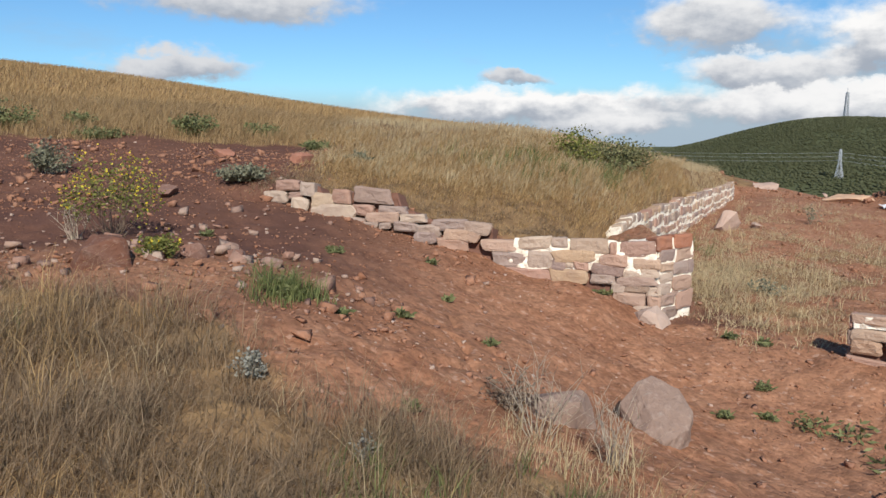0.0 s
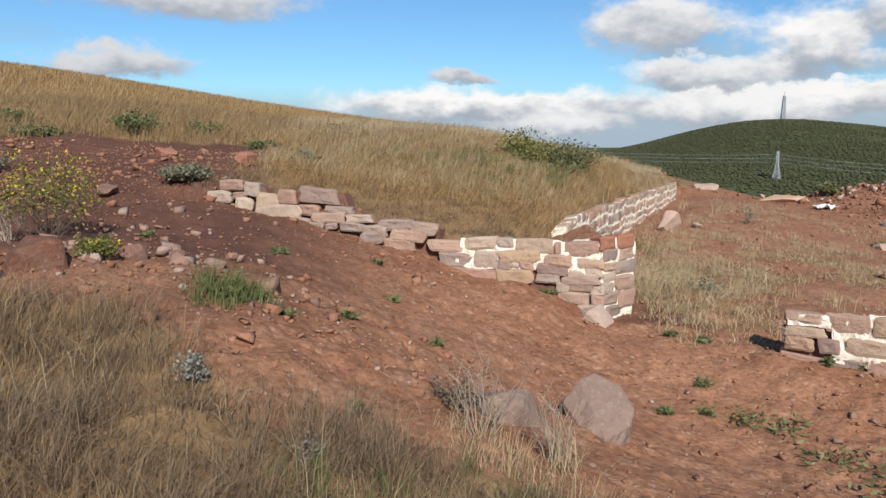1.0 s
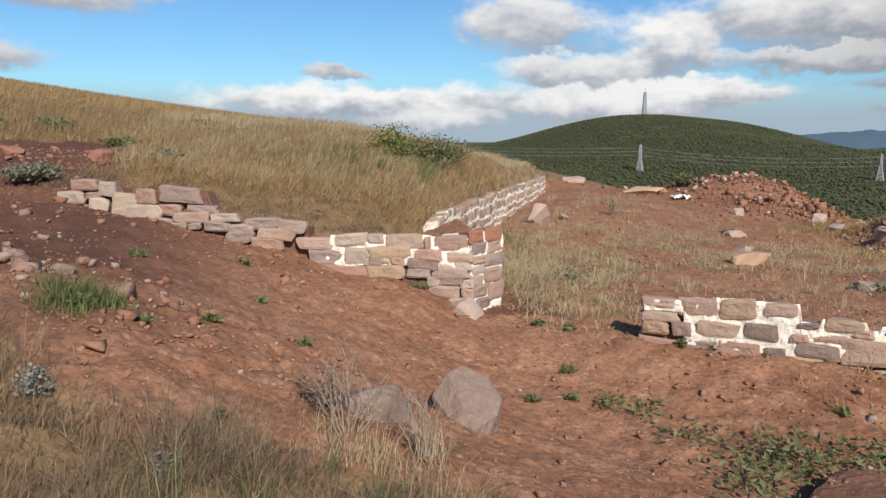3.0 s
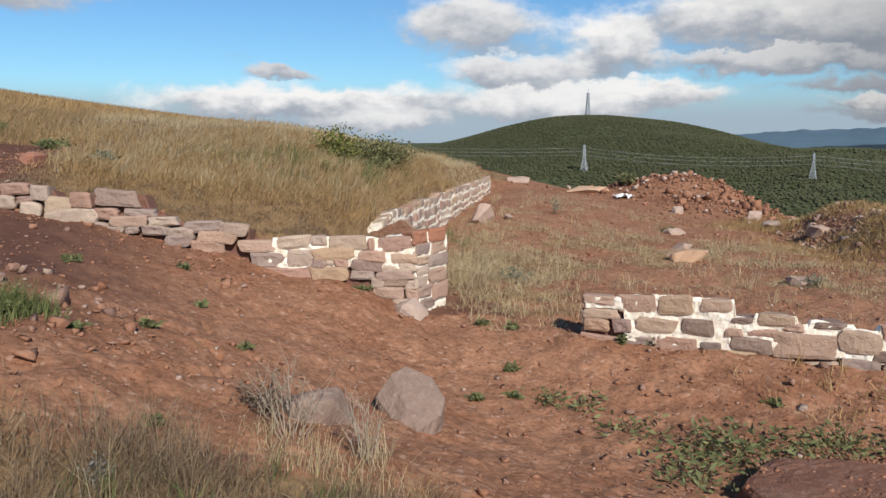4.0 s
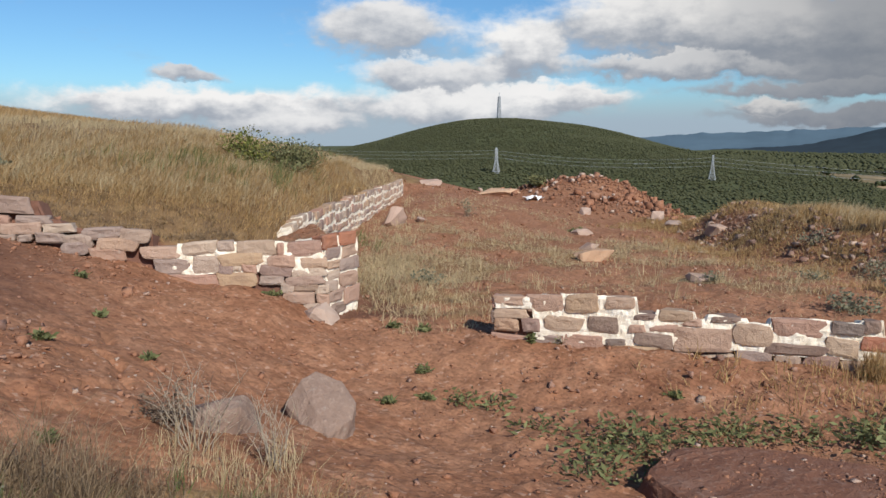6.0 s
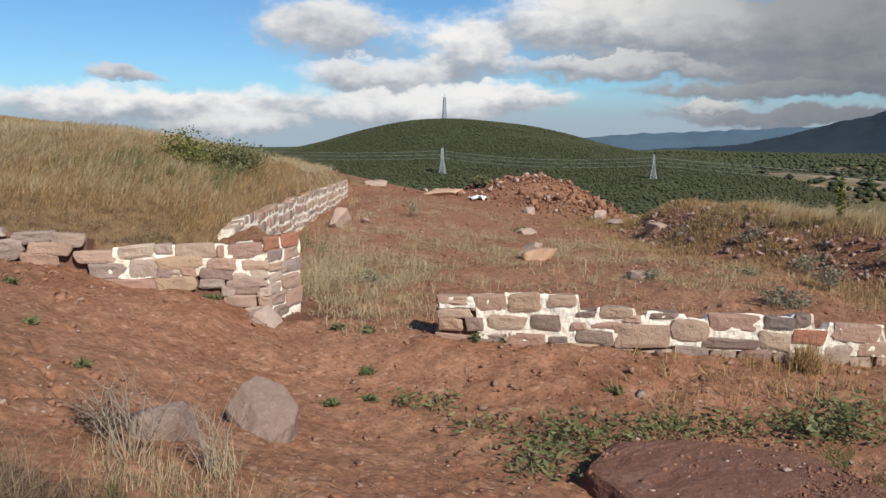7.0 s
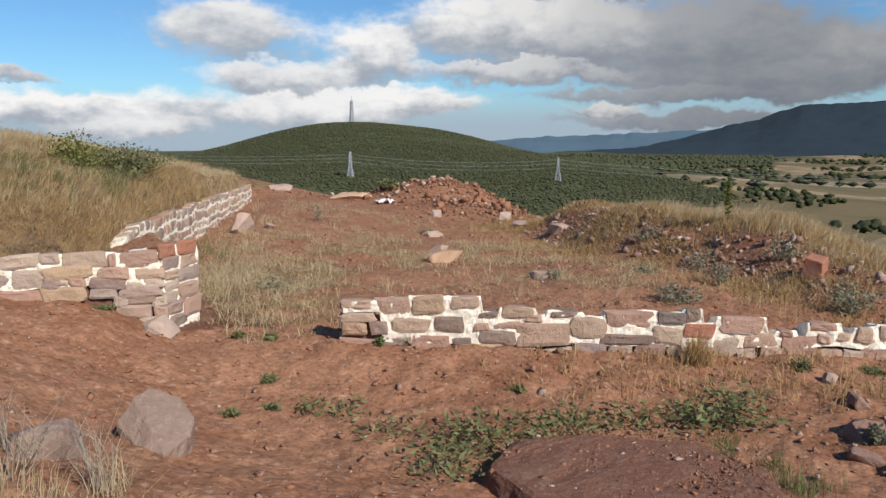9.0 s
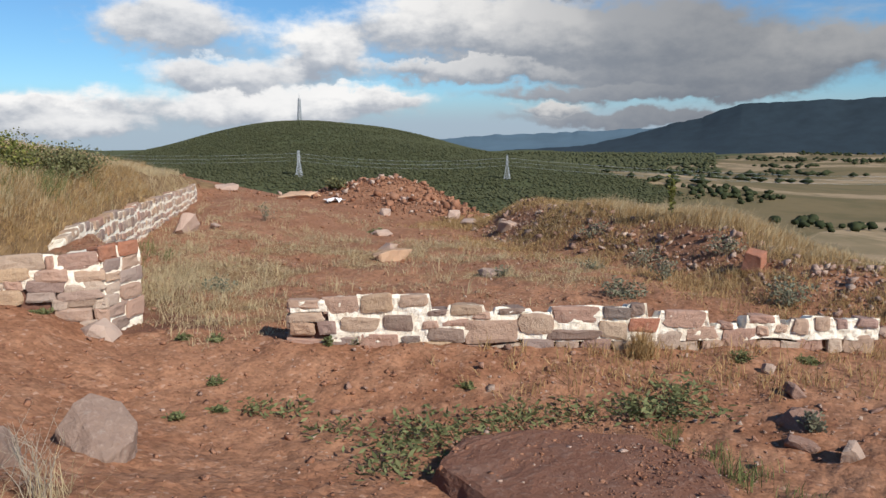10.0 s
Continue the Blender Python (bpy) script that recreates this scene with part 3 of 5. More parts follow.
def block_mesh(points, soft, seed, cuts=2, rough=0.012):
    """A rock as the worn hull of a few corners."""
    bm = bmesh.new()
    for p in points:
        bm.verts.new(p)
    bmesh.ops.convex_hull(bm, input=bm.verts[:])
    bmesh.ops.delete(bm, geom=[v for v in bm.verts if not v.link_faces], context="VERTS")
    bmesh.ops.dissolve_limit(bm, angle_limit=0.12, verts=bm.verts[:], edges=bm.edges[:])
    bmesh.ops.bevel(bm, geom=bm.edges[:], offset=soft, segments=2, affect="EDGES", profile=0.6, clamp_overlap=True)
    bmesh.ops.triangulate(bm, faces=bm.faces[:])
    for _ in range(cuts):
        bmesh.ops.subdivide_edges(bm, edges=[e for e in bm.edges if e.calc_length() > 0.05], cuts=1, use_grid_fill=True)
        bmesh.ops.triangulate(bm, faces=bm.faces[:])
    off = Vector((seed * 3.1, seed * 1.7, 0))
    for v in bm.verts:
        v.co += noise.noise_vector(v.co * 7 + off) * rough + noise.noise_vector(v.co * 22 + off) * rough * 0.5
    me = bpy.data.meshes.new("rock")
    bm.to_mesh(me)
    bm.free()
    return me


STONES = [stone_mesh(k) for k in range(24)]
ROCKS = [rock_mesh(100 + k) for k in range(10)]


def skin(meshes, mat):
    out = []
    for me in meshes:
        c = me.copy()
        c.materials.clear()
        c.materials.append(mat)
        out.append(c)
    return out


WALL_STONES, RED_STONES, BROWN_STONES, DARK_STONES = skin(STONES, WALL_STONE), skin(STONES, BRICK_STONE), skin(STONES, BROWN_STONE), skin(STONES, DARK_STONE)


class Face:
    """A wall's face in plan: u metres along it, v up, w out of it."""

    def __init__(self, p, q):
        self.p = Vector((*p, 0))
        d = Vector((q[0] - p[0], q[1] - p[1], 0))
        self.length, self.along = d.length, d.normalized()
        self.out = Vector((self.along.y, -self.along.x, 0))

    def at(self, u, v, w=0.0):
        return self.p + self.along * u + self.out * w + Vector((0, 0, v))

    def matrix(self, u, v, w, size, tip=0.0):
        m = Matrix((self.along, -self.out, Vector((0, 0, 1)))).transposed().to_4x4()
        return Matrix.Translation(self.at(u, v, w)) @ m @ Matrix.Rotation(tip, 4, "Y") @ Matrix.Diagonal((*size, 1))


def wall_core(name, face, us, tops, feet, thick, recess, mat, parent, label=""):
    """The fill behind the stones: a rough body whose top follows the stones."""
    n, rows = len(us), 15
    verts, faces = [], []
    for k, u in enumerate(us):
        ring = []
        for j in range(rows):
            f = j / (rows - 1)
            z = feet[k] + (tops[k] - feet[k]) * f
            w = -recess + 0.016 * noise.noise(Vector((u * 8, z * 8, 3))) + 0.014 * noise.noise(Vector((u * 23, z * 23, 5))) - 0.014 * (f > 0.95)
            ring.append(face.at(u, z, w))
        for d in (0.3, 0.65, 1.0):
            ring.append(face.at(u, tops[k] - 0.05 * d + 0.02 * noise.noise(Vector((u * 6, d * 4, 8))), -recess - d * (thick - recess)))
        ring.append(face.at(u, feet[k], -thick))
        verts += ring
    m = rows + 4
    for k in range(n - 1):
        for j in range(m - 1):
            faces.append((k * m + j, (k + 1) * m + j, (k + 1) * m + j + 1, k * m + j + 1))
    faces.append(tuple(range(m - 1, -1, -1)))
    faces.append(tuple((n - 1) * m + j for j in range(m)))
    return tagged(mesh_object(name, verts, faces, mat, parent), label)


def lay(wall, face, rows, meshes, depth, proud, rnd, grow=1.0):
    """Each row: middle along, middle height, width, height."""
    for u, v, w, h in rows:
        ob = new("stone", meshes[rnd.randrange(len(meshes))])
        d = depth * rnd.uniform(0.8, 1.15)
        flip = rnd.choice((1, -1))
        ob.matrix_world = face.matrix(u, v, proud - d / 2 + rnd.uniform(-0.008, 0.012), (w * grow * flip, d, h * grow), rnd.uniform(-0.07, 0.07))
        ob.parent = wall


def profile(rows, us, spread=0.05, low=-9.0):
    out = []
    for u in us:
        tops = [v + h / 2 for (c, v, w, h) in rows if abs(u - c) < w / 2 + spread]
        out.append(max(tops) if tops else low)
    good = [k for k in range(len(out)) if out[k] > low]
    return [out[min(good, key=lambda q: abs(q - k))] for k in range(len(out))]


# wall along the front of the grassy bank
A_DRY = [(0.23, 1.2, 0.29, 0.13), (0.45, 1.17, 0.16, 0.15), (0.08, 1.07, 0.29, 0.15), (0.35, 1.01, 0.21, 0.15), (0.61, 1.05, 0.28, 0.19), (0.85, 1.1, 0.2, 0.15),
         (1.2, 1.12, 0.42, 0.15), (0.73, 0.94, 0.47, 0.17), (1.1, 0.97, 0.24, 0.12), (1.4, 0.98, 0.33, 0.08), (1.3, 0.9, 0.36, 0.1), (0.95, 0.85, 0.29, 0.09),
         (1.16, 0.81, 0.17, 0.08), (1.63, 0.9, 0.28, 0.08), (1.32, 0.81, 0.13, 0.07), (1.54, 0.81, 0.28, 0.1), (1.8, 0.78, 0.27, 0.14), (1.97, 0.85, 0.38, 0.12),
         (2.12, 0.74, 0.38, 0.13), (2.29, 0.82, 0.28, 0.12), (1.74, 0.71, 0.27, 0.13), (2.04, 0.65, 0.34, 0.14), (0.3, 1.1, 0.16, 0.07), (0.75, 0.83, 0.16, 0.06)]
A_UPPER = [(2.51, 0.66, 0.36, 0.11), (2.86, 0.7, 0.31, 0.13), (3.1, 0.72, 0.17, 0.1), (3.38, 0.7, 0.39, 0.15), (3.83, 0.69, 0.36, 0.15), (3.61, 0.69, 0.07, 0.12),
           (3.26, 0.6, 0.44, 0.12), (3.62, 0.57, 0.28, 0.12), (3.9, 0.55, 0.25, 0.11), (2.61, 0.52, 0.35, 0.16), (2.91, 0.54, 0.23, 0.16), (3.1, 0.50, 0.14, 0.09)]
A_LOWER = [(3.31, 0.5, 0.13, 0.09), (3.19, 0.39, 0.36, 0.15), (3.57, 0.48, 0.31, 0.11), (3.87, 0.46, 0.35, 0.11), (3.52, 0.39, 0.24, 0.1), (3.83, 0.38, 0.39, 0.09),
           (3.66, 0.31, 0.13, 0.09), (3.83, 0.31, 0.24, 0.08), (3.99, 0.29, 0.14, 0.10), (3.77, 0.21, 0.32, 0.12), (3.99, 0.19, 0.12, 0.13), (3.89, 0.09, 0.24, 0.15), (2.77, 0.40, 0.46, 0.11), (3.21, 0.51, 0.08, 0.07)]
RETURN = [(0.10, 0.74, 0.22, 0.13), (0.39, 0.74, 0.27, 0.14), (0.13, 0.62, 0.22, 0.11), (0.42, 0.61, 0.31, 0.12), (0.14, 0.51, 0.18, 0.09), (0.12, 0.41, 0.21, 0.1), (0.38, 0.49, 0.27, 0.13),
          (0.40, 0.34, 0.33, 0.15), (0.09, 0.31, 0.22, 0.1), (0.16, 0.2, 0.24, 0.12), (0.42, 0.16, 0.27, 0.18), (0.52, 0.49, 0.10, 0.13), (0.2, 0.07, 0.3, 0.13), (0.3, 0.25, 0.12, 0.06)]


def build_wall_a():
    rnd = random.Random(4)
    face = Face(A_LEFT, A_RIGHT)
    wall = base("stone_wall", *A_LEFT, label="low retaining wall of pinkish stone blocks, dry-laid then mortared, holding a grassy bank", category="wall")
    wall.matrix_world = Matrix.Identity(4)
    us = np.linspace(0.0, 2.43, 42)
    tops = [t - 0.05 for t in profile(A_DRY, us)]
    feet = [float(land(*face.at(u, 0).xy)) - 0.25 for u in us]
    wall_core("earth_core", face, us, tops, feet, 0.3, 0.07, EARTH_CORE, wall, "red earth packed between dry-laid stones")
    us = np.linspace(2.45, 4.0, 80)
    tops = [t - 0.022 for t in profile(A_UPPER, us)]
    feet = [float(land(*face.at(u, 0).xy)) - 0.3 for u in us]
    low = [0.46 + 0.04 * noise.noise(Vector((u * 3, 2, 0))) for u in us]
    wall_core("mortar_core", face, us, tops, low, 0.34, 0.0, MORTAR, wall, "cream lime mortar")
    wall_core("earth_core", face, us, [v + 0.01 for v in low], feet, 0.33, 0.04, EARTH_CORE, wall, "dark earth in the lower joints")
    lay(wall, face, A_DRY, WALL_STONES, 0.24, 0.03, rnd, 1.12)
    lay(wall, face, A_UPPER, BROWN_STONES[:9] + WALL_STONES[9:], 0.22, 0.016, rnd, 1.12)
    lay(wall, face, A_LOWER, BROWN_STONES[:9] + WALL_STONES[9:], 0.22, 0.014, rnd, 1.1)
    start = face.at(4.02, 0).xy
    turn = Face(start, (start.x + 0.43, start.y + 0.37))
    us = np.linspace(0.02, 0.55, 10)
    wall_core("mortar_core", turn, us, [0.78] * 10, [-0.25] * 10, 0.36, 0.002, MORTAR, wall, "cream lime mortar")
    lay(wall, turn, RETURN[2:], BROWN_STONES[:12] + WALL_STONES[12:], 0.2, 0.016, rnd, 1.1)
    lay(wall, turn, RETURN[:2], RED_STONES, 0.2, 0.016, rnd, 1.1)
    return wall


def courses(length, top, foot, rnd, hs=(0.09, 0.15), ws=(0.14, 0.36), gap=0.02):
    """Random stone courses between two profiles, from the top down."""
    rows, depth = [], 0.0
    while depth < 1.2:
        h, u = rnd.uniform(*hs), -rnd.uniform(0, 0.2)
        while u < length:
            w = rnd.uniform(*ws)
            c = u + w / 2
            v = top(c) - depth - h / 2
            if v > foot(c) - 0.12 and c < length - 0.05 and c > 0.02:
                rows.append((c, v + rnd.uniform(-0.008, 0.008), w - gap, h - gap + rnd.uniform(-0.01, 0.008)))
            u += w
        depth += h
    return rows


def build_wall_b():
    rnd = random.Random(9)
    face = Face(B_NEAR, B_FAR)
    wall = base("stone_wall", *B_NEAR, label="long return wall of small rubble in thick pale mortar beside the grassy bank", category="wall")
    wall.matrix_world = Matrix.Identity(4)
    top = lambda u: 0.62 + 0.12 * min(u / 0.8, 1.0) - 0.0225 * u + 0.02 * math.sin(u * 3) + 0.015 * math.sin(u * 7.3)
    foot = lambda u: float(land(*face.at(u, 0, 0.15).xy))
    us = np.linspace(0.0, face.length, 220)
    wall_core("mortar_core", face, us, [top(u) - 0.035 + 0.03 * noise.noise(Vector((u * 4, 0, 1))) for u in us], [foot(u) - 0.2 for u in us], 0.2, -0.002, MORTAR, wall, "cream lime mortar")
    lay(wall, face, courses(face.length, top, foot, rnd, (0.12, 0.19), (0.15, 0.34), 0.035), BROWN_STONES[:9] + WALL_STONES[9:], 0.19, 0.018, rnd, 1.04)
    return wall


W_ROWS = [(0.14, 0.27, 0.26, 0.09), (0.16, 0.15, 0.34, 0.09), (0.13, 0.04, 0.24, 0.14), (0.35, 0.05, 0.17, 0.14), (0.48, 0.26, 0.32, 0.15), (0.61, 0.09, 0.37, 0.15), (0.79, 0.28, 0.3, 0.17),
          (1.12, 0.3, 0.24, 0.12), (0.98, 0.1, 0.25, 0.16), (1.33, 0.18, 0.23, 0.07), (1.59, 0.21, 0.27, 0.11), (1.27, 0.08, 0.15, 0.07), (1.51, 0.1, 0.25, 0.07), (1.41, -0.01, 0.31, 0.14),
          (1.82, 0.01, 0.44, 0.25), (1.72, 0.16, 0.18, 0.07), (2.0, 0.2, 0.27, 0.06), (2.22, 0.09, 0.3, 0.2), (1.1, -0.05, 0.19, 0.07), 
          (2.57, -0.02, 0.47, 0.1)]
W_ROWS_RIGHT = [(2.59, 0.16, 0.43, 0.17), (2.94, 0.18, 0.22, 0.12), (3.12, 0.21, 0.12, 0.12), (2.9, 0.02, 0.25, 0.17), (3.17, 0.06, 0.28, 0.14), (3.54, 0.12, 0.39, 0.15), 
                (3.71, -0.01, 0.3, 0.13), (3.93, 0.05, 0.12, 0.07), (4.25, 0.11, 0.25, 0.09), (4.03, -0.07, 0.3, 0.19), (4.25, 0.01, 0.12, 0.09), (4.41, 0.03, 0.13, 0.07), (4.59, 0.05, 0.15, 0.14),
                (4.79, 0.07, 0.13, 0.14), (4.97, 0.06, 0.1, 0.1), (5.19, 0.08, 0.2, 0.08), ]
W_FOOT = [(0.82, -0.09, 0.37, 0.16), (1.24, -0.13, 0.43, 0.1), (0.49, -0.07, 0.27, 0.09), (2.23, -0.11, 0.31, 0.12), (2.5, -0.14, 0.23, 0.14), (2.75, -0.14, 0.25, 0.16), (0.15, -0.08, 0.31, 0.07),
          (3.34, -0.08, 0.37, 0.17), (3.6, -0.14, 0.16, 0.1), (4.69, -0.12, 0.23, 0.11), (4.91, -0.13, 0.13, 0.13), (5.14, -0.12, 0.28, 0.17), (4.32, -0.15, 0.23, 0.15), (4.51, -0.14, 0.15, 0.1), (3.82, -0.14, 0.2, 0.14),
          (1.62, -0.16, 0.3, 0.1), (1.95, -0.17, 0.3, 0.12), (3.05, -0.15, 0.26, 0.13), (4.08, -0.19, 0.24, 0.1)]


def build_wall_w():
    rnd = random.Random(21)
    face = Face(W_LEFT, W_RIGHT)
    rows = W_ROWS + W_ROWS_RIGHT
    wall = base("stone_wall", *W_LEFT, label="low ruined wall stub of brown stones set in thick white mortar", category="wall")
    wall.matrix_world = Matrix.Identity(4)
    us = np.linspace(0.02, 5.3, 240)
    tops = [t - 0.005 + 0.025 * noise.noise(Vector((u * 5, 0, 7))) for t, u in zip(profile(rows, us, 0.03), us)]
    feet = [float(land(*face.at(u, 0).xy)) - 0.25 for u in us]
    low = [(0.19 if u < 0.36 else -0.075) + 0.03 * noise.noise(Vector((u * 2.2, 5, 0))) for u in us]
    wall_core("mortar_core", face, us, tops, low, 0.22, 0.001, MORTAR, wall, "thick white lime mortar")
    wall_core("earth_core", face, us, [v + 0.01 for v in low], feet, 0.21, 0.05, EARTH_CORE, wall, "red earth under the mortared courses")
    lay(wall, face, W_FOOT, BROWN_STONES[:12] + WALL_STONES[12:], 0.18, 0.008, rnd, 1.15)
    dark = {(2.0, 0.2), (2.57, -0.02), (2.94, 0.18), (3.12, 0.21), (0.98, 0.1), (1.33, 0.18), (1.1, -0.05)}
    red = {(3.17, 0.06)}
    lay(wall, face, [r for r in rows if r[:2] in dark], DARK_STONES, 0.2, 0.016, rnd, 1.09)
    lay(wall, face, [r for r in rows if r[:2] in red], RED_STONES, 0.2, 0.016, rnd, 1.09)
    lay(wall, face, [r for r in rows if r[:2] not in dark | red], BROWN_STONES, 0.2, 0.016, rnd, 1.09)
    # stones of the end face and along the back of the top
    end = Face(face.at(0.0, 0, -0.28).xy, face.at(0.0, 0, 0.0).xy)
    lay(wall, end, [(0.14, 0.24, 0.27, 0.1), (0.07, 0.1, 0.14, 0.15), (0.21, 0.1, 0.14, 0.14), (0.14, -0.06, 0.27, 0.14)], BROWN_STONES, 0.14, 0.02, rnd)
    back = Face(face.at(5.3, 0, -0.25).xy, face.at(0, 0, -0.25).xy)
    tops = profile(rows, np.linspace(0, 5.3, 60))
    top = lambda u: tops[int(max(0, min(59, (5.3 - u) / 5.3 * 59)))] - 0.10
    lay(wall, back, courses(5.3, top, lambda u: -0.1, rnd, (0.1, 0.16), (0.2, 0.4)), BROWN_STONES, 0.12, 0.0, rnd)
    return wall


build_wall_a()
build_wall_b()
build_wall_w()


# ---- loose rocks ----
def loose_rock(name, x, y, w, h, mat, label, seed, turn=0.0, deep=1.0, sink=0.3, tip=(0, 0), category="rock", group=""):
    me = rock_mesh(seed, 0.75, 16, 0.05, 1)
    me.materials.append(mat)
    ob = new(name, me)
    zs = [v.co.z for v in me.vertices]
    xs = [v.co.x for v in me.vertices]
    tall, wide = max(zs) - min(zs), max(xs) - min(xs)
    s = (w / wide, w * deep / wide, h / (1 - sink) / tall)
    ob.matrix_world = Matrix.Translation((x, y, height(x, y) - (max(zs) * s[2] - h))) @ Euler((radians(tip[0]), radians(tip[1]), radians(turn))).to_matrix().to_4x4() @ Matrix.Diagonal((*s, 1))
    return tagged(ob, label, category, group)


me = block_mesh([(-0.22, -0.02, 0.11), (-0.14, 0.06, 0.24), (0.16, -0.04, 0.12), (0.05, -0.31, 0.02), (-0.07, -0.24, 0.02), (-0.03, 0.15, 0.27), (0.13, 0.12, 0.20), (0.22, 0.01, 0.10), (0.19, -0.12, 0.03),
                 (-0.17, 0.18, -0.3), (0.15, 0.18, -0.3), (0.19, 0.0, -0.3), (0.05, -0.32, -0.3), (-0.09, -0.25, -0.3), (-0.2, 0.0, -0.3)], 0.008, 4, 3, 0.012)
me.materials.append(BOULDER)
ob = new("boulder", me)
ob.matrix_world = pose(1.33, 4.40, height(1.33, 4.40) + 0.03, 0, 0, -16)
tagged(ob, "grey-pink angular boulder half sunk in red earth", "rock")
loose_rock("boulder", 0.66, 3.95, 0.42, 0.16, BOULDER, "weathered low boulder behind a dry twiggy plant", 12, 10, 0.8, 0.5)
me = block_mesh([(-0.19, -0.12, 0.0), (-0.13, -0.15, 0.16), (0.08, -0.15, 0.22), (0.14, -0.12, 0.2), (0.17, -0.13, 0.0), (0.13, 0.14, 0.2), (-0.05, 0.16, 0.21), (0.17, 0.16, 0.0), (-0.2, 0.16, 0.03)], 0.012, 14, 2, 0.012)
me.materials.append(DARK_ROCK)
ob = new("boulder", me)
ob.matrix_world = pose(-2.2, 4.8, height(-2.2, 4.8) - 0.03, 0, 0, 28)
tagged(ob, "squared red sandstone boulder on bare earth", "rock")
me = block_mesh([(-1.0, -0.1, 0.2), (-0.86, 0.42, 0.2), (-0.3, 0.62, 0.21), (0.45, 0.56, 0.2), (0.92, 0.2, 0.18), (0.95, -0.6, 0.17), (-0.5, -0.75, 0.2),
                 (-1.15, -0.1, -0.2), (-0.95, 0.5, -0.2), (0.55, 0.75, -0.2), (1.1, 0.25, -0.25), (1.1, -0.7, -0.25), (-0.6, -0.9, -0.2)], 0.05, 6, 3, 0.018)
me.materials.append(DARK_ROCK)
ob = new("rock_slab", me)
ob.matrix_world = pose(3.62, 2.72, height(3.62, 2.72) - 0.03, 0, 0, -42) @ Matrix.Diagonal((0.85, 0.86, 0.88, 1))
tagged(ob, "broad dark red flat-topped rock slab in the ground", "rock")
loose_rock("leaning_stone", 4.95, 13.6, 0.55, 0.4, PALE_STONE, "pinkish slab leaning on the return wall", 16, 30, 0.5, 0.3, (25, 0))
loose_rock("flat_stone", 7.2, 10.2, 0.75, 0.2, BUFF_STONE, "flat buff sandstone piece lying on the platform", 17, 10, 0.7, 0.3)
for k, (x, y, w, h) in enumerate([(9.16, 13.66, 0.55, 0.26), (7.84, 11.4, 0.55, 0.26), (12.3, 14.5, 0.9, 0.22), (7.15, 7.7, 0.55, 0.2), (12.66, 15.7, 0.5, 0.5), (11.7, 12.5, 0.7, 0.4), (11.6, 17.3, 0.55, 0.4), (5.7, 14.0, 0.35, 0.2)]):
    loose_rock("stone", x, y, w * 0.72, h * 0.5, PALE_STONE, "pale pinkish field stone on red earth", 30 + k, 40 * k, 0.8, 0.3, group="stones on the platform")
loose_rock("stone_slab", 11.4, 21.8, 1.5, 0.2, BUFF_STONE, "pale buff slab at the platform's far edge", 41, 0, 0.5, 0.3)
loose_rock("stone_slab", 9.4, 23.0, 1.0, 0.16, PALE_STONE, "pale slab at the platform's far edge", 42, 20, 0.5, 0.3)
me = block_mesh([(-0.15, -0.12, 0.0), (0.14, -0.14, 0.0), (0.16, 0.12, 0.0), (-0.13, 0.14, 0.0), (-0.13, -0.1, 0.22), (0.11, -0.12, 0.25), (0.13, 0.1, 0.26), (-0.1, 0.11, 0.24), (0.15, 0.0, 0.12)], 0.012, 9, 2, 0.01)
me.materials.append(BRICK_STONE)
ob = new("red_block", me)
ob.matrix_world = pose(9.6, 5.3, height(9.6, 5.3) - 0.02, 6, -5, 20)
tagged(ob, "squared orange-red block on the rubble bank", "rock")
loose_rock("foot_stone", 1.9, 6.72, 0.34, 0.15, PALE_STONE, "pale stone at the foot of the wall's corner", 44, 5, 0.7, 0.3)
for k, (x, y, w, h) in enumerate([(-1.2, 5.23, 0.17, 0.08), (-1.49, 5.37, 0.12, 0.07), (-1.14, 5.51, 0.1, 0.06), (-0.83, 4.62, 0.1, 0.04), (-2.95, 8.1, 0.3, 0.12), (-1.6, 5.6, 0.16, 0.08), (-1.75, 5.2, 0.2, 0.1)]):
    loose_rock("stone", x, y, w, h, RUBBLE, "small pinkish stone lying on red earth", 50 + k, 33 * k, 0.8, 0.3, group="stones on the slope")
for k, (x, y, w, h) in enumerate([(5.4, 2.36, 0.32, 0.13), (5.93, 2.68, 0.18, 0.09), (6.19, 3.05, 0.12, 0.09), (5.11, 1.91, 0.26, 0.17), (5.1, 2.2, 0.25, 0.08)]):
    loose_rock("stone", x, y, w, h, RUBBLE, "rough brown stone in loose red soil", 60 + k, 61 * k, 0.8, 0.3, group="stones by the slab")
for k, (x, y, w, h) in enumerate([(-3.19, 11.08, 0.34, 0.1), (-1.86, 10.1, 0.34, 0.13)]):
    loose_rock("clod", x, y, w, h, RED_STONE, "dark red clod of earth on the scraped slope", 66 + k, 20 * k, 0.7, 0.3, category="clod")


